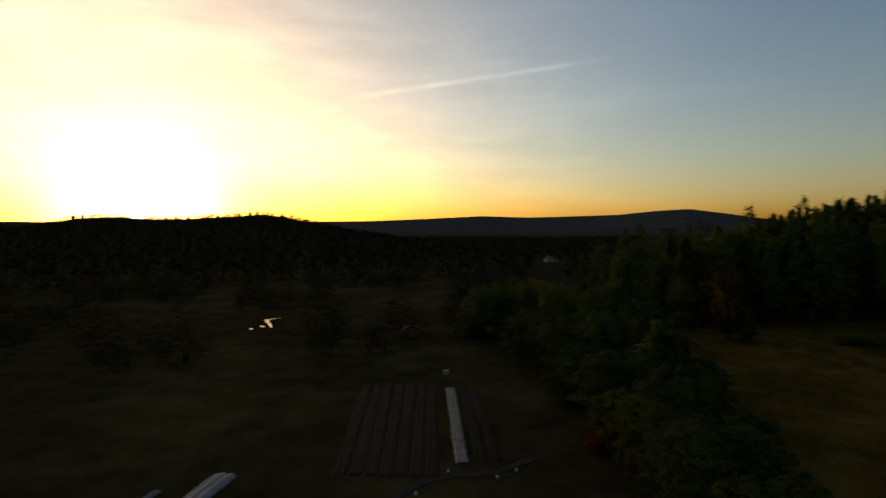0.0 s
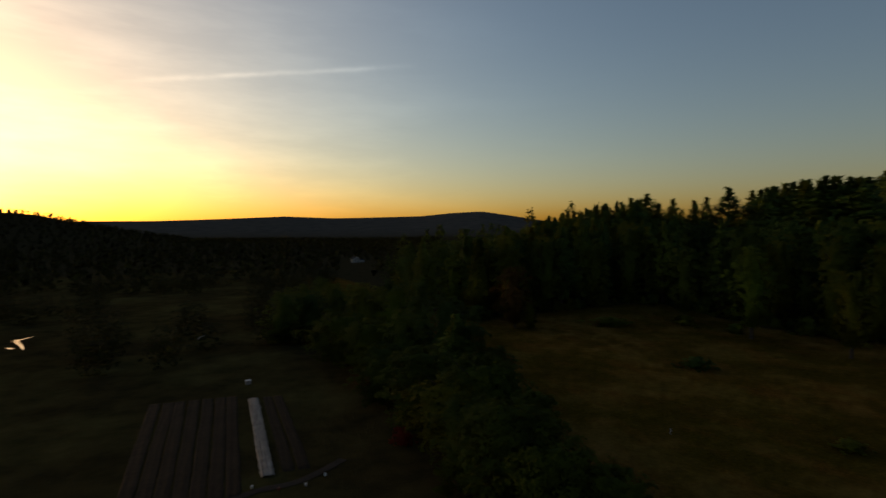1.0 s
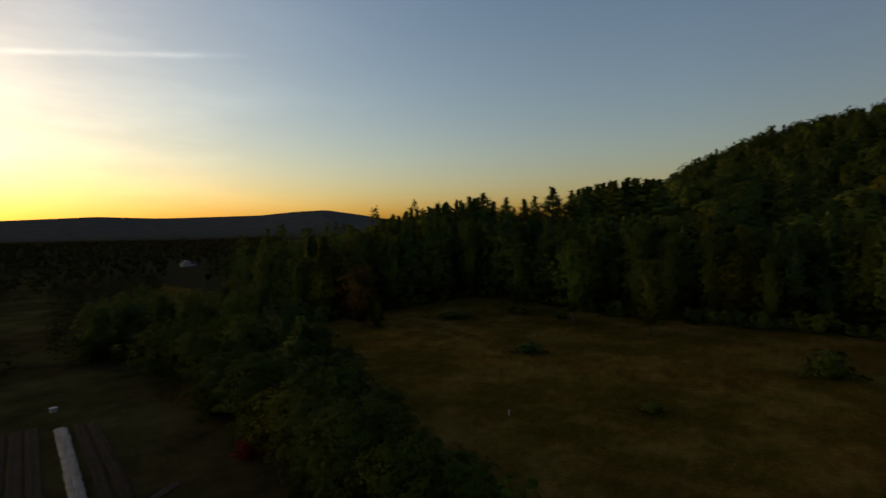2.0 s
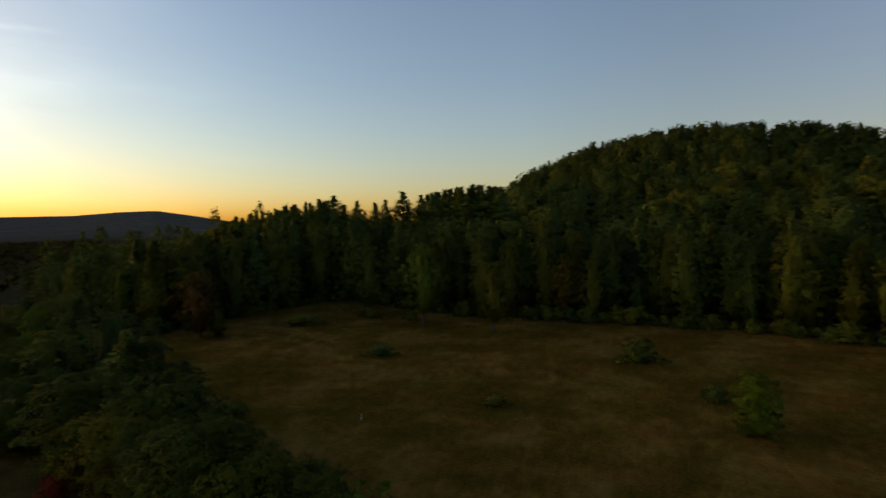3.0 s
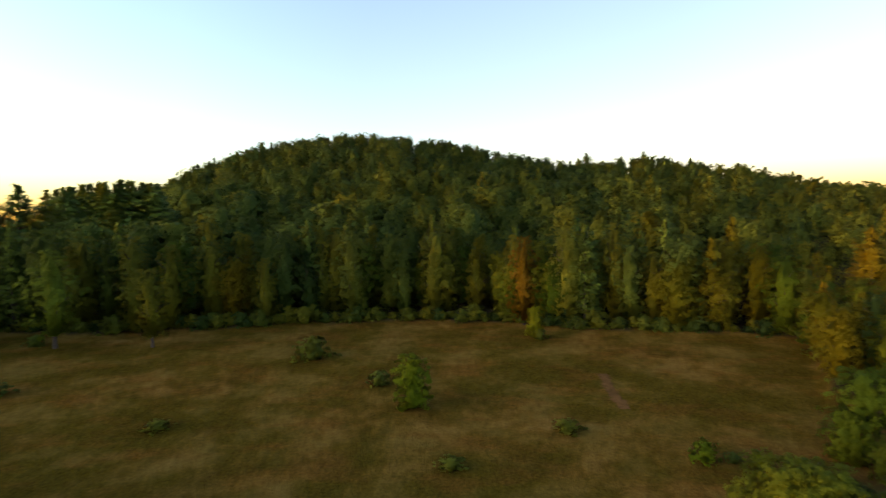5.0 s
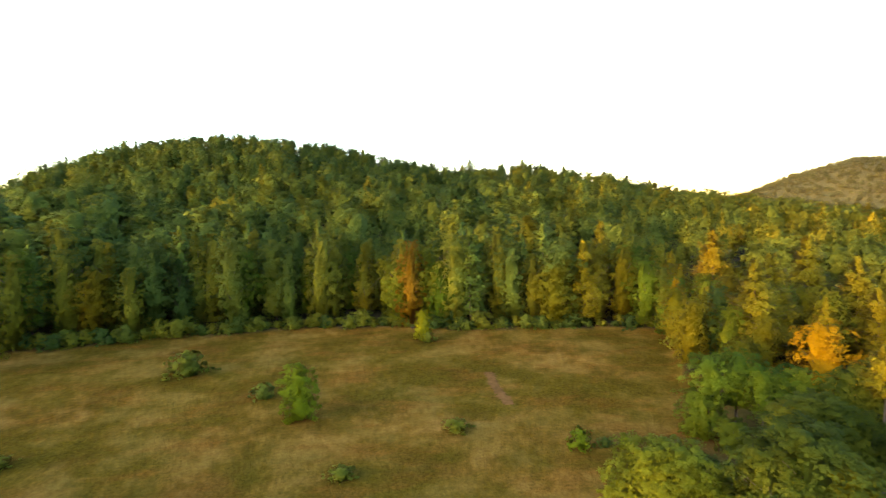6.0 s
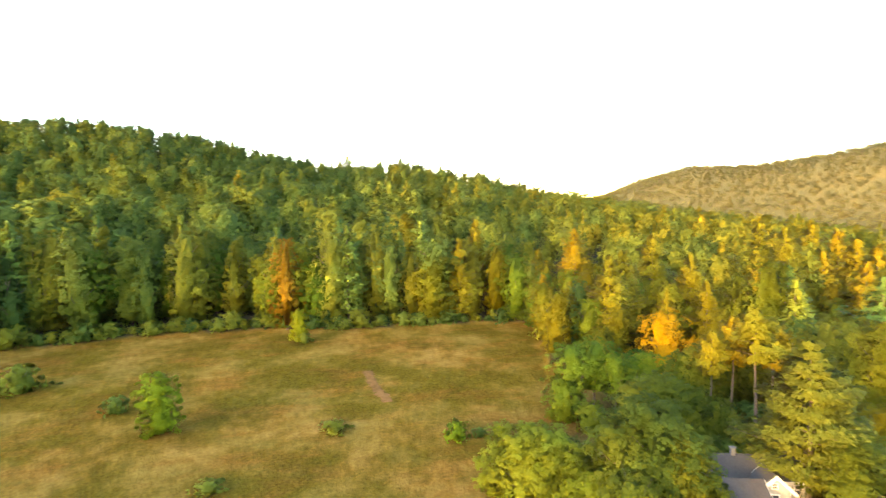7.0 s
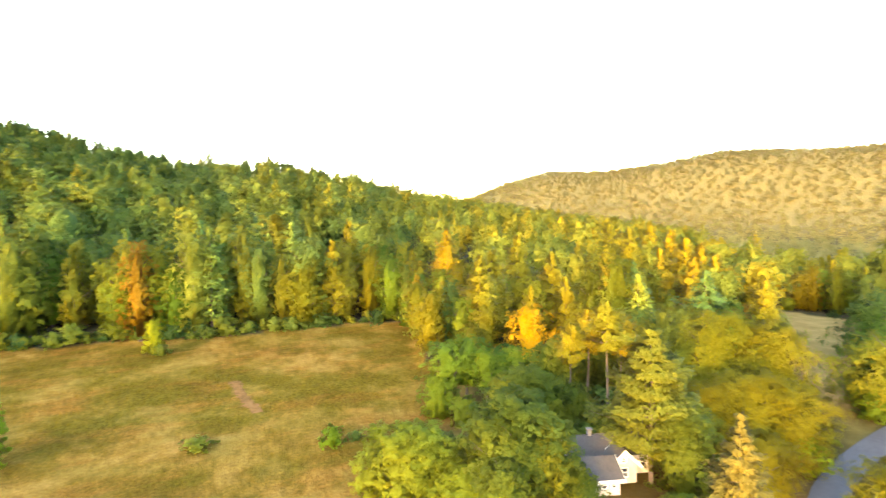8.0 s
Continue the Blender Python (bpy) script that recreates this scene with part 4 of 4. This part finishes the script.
def ribbon(name, points, width, mat, lift, label, category, ragged=0.0):
    """A strip laid over the land along a smooth line."""
    p = np.asarray(points, float)
    t = np.arange(len(p))
    tt = np.linspace(0, len(p) - 1, 24 * (len(p) - 1) + 1)
    k = np.clip(tt.astype(int), 0, len(p) - 2)
    f = (tt - k)[:, None]
    q = np.concatenate([[2 * p[0] - p[1]], p, [2 * p[-1] - p[-2]]])
    a, b1, c, d = q[k], q[k + 1], q[k + 2], q[k + 3]
    line = 0.5 * (2 * b1 + (c - a) * f + (2 * a - 5 * b1 + 4 * c - d) * f ** 2 + (3 * b1 - a - 3 * c + d) * f ** 3)
    side = unit(np.gradient(line, axis=0))
    side = np.stack([side[:, 1], -side[:, 0]], -1)
    rng = np.random.default_rng(5)
    cols = np.linspace(-0.5, 0.5, 7)
    rows = []
    for s in cols:
        w = width * s * (1 + ragged * rng.normal(size=(len(line), 1)) * (abs(s) > 0.4))
        xy = line + side * w
        rows.append(np.column_stack([xy, land(xy[:, 0], xy[:, 1]) + lift + 0.05 * (0.25 - s * s)]))
    n = len(line)
    verts = np.concatenate(rows)
    i, j = np.meshgrid(np.arange(len(rows) - 1), np.arange(n - 1), indexing="ij")
    v = i * n + j
    faces = np.stack([v, v + n, v + n + 1, v + 1], -1).reshape(-1, 4)
    ob = obj(name, verts, faces[:, ::-1], mat)
    return tagged(ob, label, category, kind="structure")


ribbon("road", ((8, -230), (13, -140), (18, -100), (20.6, -84), (21.3, -72), (20.7, -60), (18.2, -51), (11, -41), (-8, -33), (-40, -28), (-110, -34), (-240, -60)),
       2.9, M_ASPHALT, 0.05, "narrow grey asphalt country road", "road", 0.02)
ribbon("dirt_track", ((-8, 42), (-3.2, 50.8), (0.5, 53.5), (4.5, 54.2), (7.5, 56), (10, 58)), 1.0, M_GRAVEL, 0.05, "pale trodden dirt track at the garden's end", "track", 0.08)


ribbon("bare_earth", (plan(102.9, 90), plan(103.3, 85), plan(104.0, 80), plan(105.0, 75)), 1.5, M_EARTH, 0.04, "bare reddish strip of earth in the meadow", "earth", 0.35)


def box(bm, x0, x1, y0, y1, z0, z1):
    v = [bm.verts.new(c) for c in ((x0, y0, z0), (x1, y0, z0), (x1, y1, z0), (x0, y1, z0), (x0, y0, z1), (x1, y0, z1), (x1, y1, z1), (x0, y1, z1))]
    for f in ((3, 2, 1, 0), (4, 5, 6, 7), (0, 1, 5, 4), (1, 2, 6, 5), (2, 3, 7, 6), (3, 0, 4, 7)):
        bm.faces.new([v[i] for i in f])


def solid(bm, outline, offset):
    """A slab: the outline's points and the same moved by offset."""
    lo = [bm.verts.new(p) for p in outline]
    hi = [bm.verts.new(tuple(a + o for a, o in zip(p, offset))) for p in outline]
    bm.faces.new(lo[::-1])
    bm.faces.new(hi)
    n = len(lo)
    for i in range(n):
        bm.faces.new((lo[i], lo[(i + 1) % n], hi[(i + 1) % n], hi[i]))
    bmesh.ops.recalc_face_normals(bm, faces=bm.faces[:])


def bed(name, ends, width, height, mat, pleats, label, category, seed, kind=""):
    """A long low cover or bed between two points of the plan, with lengthwise folds."""
    rng = np.random.default_rng(seed)
    a, c = np.asarray(ends[0], float), np.asarray(ends[1], float)
    d = c - a
    L = np.hypot(*d)
    d = d / L
    s = np.array([d[1], -d[0]])
    n, m = max(int(L / 0.45), 4), 25
    t = np.linspace(0, L, n)
    u = np.linspace(-0.5, 0.5, m)
    T, U = np.meshgrid(t, u, indexing="ij")
    wob = np.cumsum(rng.normal(size=n)) * 0.012
    edge = 1 + 0.05 * np.interp(T, t, rng.normal(size=n)) * (np.abs(U) > 0.35)
    phase = np.interp(T, t, np.cumsum(rng.normal(size=n)) * 0.25)
    z = height * np.clip(1 - (np.abs(U) / 0.5) ** 4, 0, 1) ** 0.5 * (1 + 0.22 * np.sin(U * pleats * 6.283 + phase) + 0.1 * rng.normal(size=T.shape))
    off = U * width * edge + wob[:, None]
    x = a[0] + d[0] * T + s[0] * off
    y = a[1] + d[1] * T + s[1] * off
    zz = land(x, y) + 0.03 + np.maximum(z, 0)
    zz[:, 0] -= 0.12
    zz[:, -1] -= 0.12
    zz[0] -= 0.12
    zz[-1] -= 0.12
    verts = np.stack([x, y, zz], -1).reshape(-1, 3)
    i, j = np.meshgrid(np.arange(n - 1), np.arange(m - 1), indexing="ij")
    v = i * m + j
    ob = obj(name, verts, np.stack([v, v + 1, v + m + 1, v + m], -1).reshape(-1, 4)[:, ::-1], mat, True)
    return tagged(ob, label, category, kind=kind)


bed("row_cover", (plan(2.15, 56.5), plan(0.8, 83.5)), 1.45, 0.28, M_COVER, 5, "long white fabric row cover over a garden bed", "row cover", 3)
bed("tarpaulin", ((-21.9, 53.8), (-23.5, 45.0)), 2.5, 0.25, M_TARP, 3, "grey-white tarpaulin spread over a pile", "tarpaulin", 4)
bed("row_cover", ((-27.0, 50.3), (-28.0, 44.0)), 0.6, 0.25, M_TARP, 2, "narrow rumpled strip of pale cover fabric", "row cover", 5)
bed("row_cover", (plan(-4.2, 133.6), plan(-3.4, 138.6)), 0.5, 0.3, M_COVER, 2, "far white strip of row cover on the valley floor", "row cover", 6)
for i in range(7):
    bed("soil_bed", ((-1.1 - 1.55 * i, 53.0 + 0.1 * i), (-1.6 - 1.75 * i, 86.0)), 1.5, 0.07, M_SOIL, 2, "bare brown garden bed of tilled soil", "garden bed", 20 + i, "structure")
for i in range(2):
    bed("soil_bed", ((4.2 + 1.6 * i, 57.0), (3.1 + 1.6 * i, 84.0)), 1.3, 0.07, M_SOIL, 2, "bare brown garden bed of tilled soil", "garden bed", 30 + i, "structure")


def white_box():
    x, y = plan(0.35, 92)
    root = new("storage_box")
    root.matrix_basis = pose(x, y, float(land(x, y)), 0, 0, 20)
    root.scale = (0.75, 0.75, 0.75)
    bm = bmesh.new()
    box(bm, -0.5, 0.5, -0.4, 0.4, -0.05, 0.75)
    part("body", bm, M_COVER, root)
    bm = bmesh.new()
    box(bm, -0.56, 0.56, -0.46, 0.46, 0.75, 0.86)
    part("lid", bm, M_WHITE, root)
    tagged(root, "small white box with a flat lid beyond the beds", "box")


def bucket(az, r, mat, label):
    x, y = plan(az, r)
    root = new("bucket")
    root.matrix_basis = pose(x, y, float(land(x, y)) + 0.03)
    root.scale = (0.67, 0.67, 0.67)
    bm = bmesh.new()
    bmesh.ops.create_cone(bm, cap_ends=True, segments=14, radius1=0.15, radius2=0.2, depth=0.4, matrix=pose(0, 0, 0.2))
    part("body", bm, mat, root)
    ang = np.linspace(0, np.pi, 9)
    part("handle", tube(np.stack([0.2 * np.cos(ang), 0 * ang, 0.38 + 0.16 * np.sin(ang)], -1), np.full(9, 0.012), 5), M_DARK, root)
    tagged(root, label, "bucket")


white_box()
for az, r, mat, label in ((5.9, 53.4, M_WHITE, "white plastic bucket beside the dirt track"), (7.9, 55.2, M_WHITE, "white plastic bucket beside the dirt track"),
                          (3.2, 53.2, M_RED, "dull red bucket beside the dirt track"), (0.6, 54.4, M_WHITE, "white plastic bucket beside the dirt track"), (-2.9, 49.8, M_WHITE, "white plastic bucket beside the dirt track")):
    bucket(az, r, mat, label)


def marker(az, r, high):
    x, y = plan(az, r)
    bm = bmesh.new()
    box(bm, -0.06, 0.06, -0.03, 0.03, -0.3, high)
    me = bpy.data.meshes.new("marker_post")
    bmesh.ops.bevel(bm, geom=bm.edges[:], offset=0.012, segments=1)
    bm.to_mesh(me)
    bm.free()
    me.materials.append(M_WHITE)
    ob = new("marker_post", me)
    ob.matrix_basis = pose(x, y, float(land(x, y)), 4, 3, 20)
    tagged(ob, "short white marker post standing in the meadow", "post")


marker(43.5, 70, 0.75)
marker(117.6, 66, 0.35)


def water(az, r, long, wide, turn, seed):
    """A pool lying in the grass."""
    rng = np.random.default_rng(seed)
    x, y = plan(az, r)
    n = 40
    a = np.arange(n) / n * 2 * np.pi
    rad = 1 + 0.25 * np.sin(2 * a + rng.uniform(0, 6)) + 0.18 * np.sin(3 * a + rng.uniform(0, 6)) + 0.08 * np.sin(7 * a)
    px, py = np.cos(a) * rad * wide / 2, np.sin(a) * rad * long / 2
    bm = bmesh.new()
    top = [bm.verts.new((u, v, 0)) for u, v in zip(px, py)]
    low = [bm.verts.new((u * 0.96, v * 0.96, -0.6)) for u, v in zip(px, py)]
    bm.faces.new(top)
    for i in range(n):
        bm.faces.new((low[i], low[(i + 1) % n], top[(i + 1) % n], top[i]))
    me = bpy.data.meshes.new("water")
    bm.to_mesh(me)
    bm.free()
    me.materials.append(M_WATER)
    ob = new("water", me)
    edge = max(float(land(x + u, y + v)) for u, v in zip(px, py))
    ob.matrix_basis = pose(x, y, edge + 0.03, 0, 0, turn)
    tagged(ob, "small still pool of water reflecting the evening sky", "water", kind="structure")


water(-18.0, 150, 13, 0.9, 22, 1)
water(-17.8, 156, 5, 0.8, -25, 4)
water(-18.6, 145, 3.0, 0.6, 40, 2)
water(-19.7, 142, 1.6, 0.7, 60, 3)


def gable(root, x0, x1, y0, y1, eave, ridge, along):
    """Walls, two roof slopes and white verge boards; the ridge runs along x or y."""
    bm = bmesh.new()
    t = 0.2
    if along == "x":
        mid = (y0 + y1) / 2
        ends = [((x, y0, 0), (x, y1, 0), (x, y1, eave), (x, mid, ridge), (x, y0, eave)) for x in (x0, x1 - t)]
        for e in ends:
            solid(bm, e, (t, 0, 0))
        box(bm, x0 + t, x1 - t, y0, y0 + t, 0, eave)
        box(bm, x0 + t, x1 - t, y1 - t, y1, 0, eave)
    else:
        mid = (x0 + x1) / 2
        ends = [((x0, y, 0), (x1, y, 0), (x1, y, eave), (mid, y, ridge), (x0, y, eave)) for y in (y0, y1 - t)]
        for e in ends:
            solid(bm, e, (0, t, 0))
        box(bm, x0, x0 + t, y0 + t, y1 - t, 0, eave)
        box(bm, x1 - t, x1, y0 + t, y1 - t, 0, eave)
    part("wall", bm, M_SIDING, root)
    half = ((y1 - y0) if along == "x" else (x1 - x0)) / 2
    drop = (ridge - eave) / half
    o = 0.35
    for s in (-1, 1):
        bm = bmesh.new()
        lo, hi = eave - drop * o + 0.03, ridge + 0.03
        if along == "x":
            e = mid + s * (half + o)
            pts = ((x0 - o, e, lo), (x1 + o, e, lo), (x1 + o, mid, hi), (x0 - o, mid, hi))
        else:
            e = mid + s * (half + o)
            pts = ((e, y0 - o, lo), (e, y1 + o, lo), (mid, y1 + o, hi), (mid, y0 - o, hi))
        solid(bm, pts, (0, 0, 0.16))
        slope = part("roof", bm, M_ROOF, root)
        for end in ((x0 - o, x1 + o) if along == "x" else (y0 - o, y1 + o)):
            bm = bmesh.new()
            q = 0.04 if end > 0 else -0.04
            if along == "x":
                solid(bm, ((end, e, lo - 0.2), (end, mid, hi - 0.2), (end, mid, hi + 0.17), (end, e, lo + 0.17)), (q, 0, 0))
            else:
                solid(bm, ((e, end, lo - 0.2), (mid, end, hi - 0.2), (mid, end, hi + 0.17), (e, end, lo + 0.17)), (0, q, 0))
            part("verge_board", bm, M_WHITE, slope, "white painted verge board")
        bm = bmesh.new()
        if along == "x":
            box(bm, x0 - o, x1 + o, min(e, e + s * 0.05), max(e, e + s * 0.05), lo - 0.12, lo + 0.17)
        else:
            box(bm, min(e, e + s * 0.05), max(e, e + s * 0.05), y0 - o, y1 + o, lo - 0.12, lo + 0.17)
        part("fascia", bm, M_WHITE, slope, "white painted fascia board")


def window(root, at, normal, wide, high, name="window"):
    """A sash window on a wall: frame, sill and glass."""
    s = Vector((-normal[1], normal[0], 0))
    nrm = Vector(normal)
    c = Vector(at)
    fr = bmesh.new()

    def bar(a0, a1, b0, b1, d0, d1):
        pts = [c + s * a + Vector((0, 0, z)) + nrm * d0 for a, z in ((a0, b0), (a1, b0), (a1, b1), (a0, b1))]
        solid(fr, [tuple(p) for p in pts], tuple(nrm * (d1 - d0)))

    w2, h2 = wide / 2, high / 2
    for a0, a1, b0, b1 in ((-w2 - 0.09, w2 + 0.09, h2, h2 + 0.1), (-w2 - 0.09, w2 + 0.09, -h2 - 0.1, -h2), (-w2 - 0.09, -w2, -h2, h2), (w2, w2 + 0.09, -h2, h2), (-w2, w2, -0.03, 0.03)):
        bar(a0, a1, b0, b1, 0.0, 0.06)
    f = part(name, fr, M_WHITE, root, "white framed sash window")
    fr = bmesh.new()
    bar(-w2, w2, -h2, h2, 0.005, 0.02)
    part("pane", fr, M_GLASS, f, "dark window glass")


def cottage():
    x, y = plan(140.9, 55.2)
    root = new("house")
    root.matrix_basis = pose(x, y, float(land(x, y)) - 0.02, 0, 0, -141.2 + 24)
    gable(root, -3.6, 4.6, -0.4, 3.2, 2.1, 3.4, "x")
    gable(root, -0.2, 2.4, -2.2, -0.4, 2.0, 3.2, "y")
    gable(root, -5.6, -0.2, -4.2, -0.4, 1.6, 2.75, "x")
    bm = bmesh.new()
    box(bm, -1.1, -0.7, 1.2, 1.6, 2.8, 4.1)
    stack = part("chimney", bm, M_BRICK, root, "pale masonry chimney stack")
    bm = bmesh.new()
    box(bm, -1.16, -0.64, 1.14, 1.66, 4.1, 4.18)
    part("cap", bm, M_BRICK, stack)
    for u in (3.0, 3.9):
        window(root, (u, -0.4, 1.2), (0, -1, 0), 0.5, 0.9)
    for u in (0.5, 1.5, 2.5):
        window(root, (4.6, u, 1.2), (1, 0, 0), 0.5, 0.9)
    window(root, (1.1, -2.2, 2.3), (0, -1, 0), 0.4, 0.4)
    window(root, (1.1, -2.2, 1.1), (0, -1, 0), 0.7, 0.8)
    for u in (-0.8, -1.7):
        window(root, (u, -4.2, 1.0), (0, -1, 0), 0.4, 0.55)
    bm = bmesh.new()
    box(bm, -3.6, -2.9, -4.25, -4.2, 0.05, 1.5)
    d = part("door", bm, M_RED, root, "dull red panelled door")
    bm = bmesh.new()
    bmesh.ops.create_uvsphere(bm, u_segments=8, v_segments=6, radius=0.05, matrix=pose(-3.0, -4.28, 0.8))
    part("door_knob", bm, M_DARK, d)
    tagged(root, "small white clapboard house with grey shingled gables", "house")


def far_house():
    x, y = plan(11.1, 470)
    root = new("house")
    root.matrix_basis = pose(x, y, float(land(x, y)) - 0.1, 0, 0, 15)
    root.scale = (0.66, 0.66, 0.66)
    gable(root, -4.5, 4.5, -4, 4, 4.6, 8.0, "y")
    gable(root, 4.5, 12, -2, 3, 2.6, 4.4, "x")
    for u in (-2.2, 2.2):
        window(root, (u, -4, 1.8), (0, -1, 0), 1.1, 1.5)
    window(root, (0, -4, 5.2), (0, -1, 0), 1.3, 1.5)
    tagged(root, "distant white gabled farmhouse among dark trees", "house")


cottage()
far_house()

# ---- the plan brought to true size ----
for ob in list(bpy.data.objects):
    if ob.parent is None and ob.type in ("MESH", "EMPTY"):
        ob.matrix_basis = Matrix.Scale(UNIT, 4) @ ob.matrix_basis
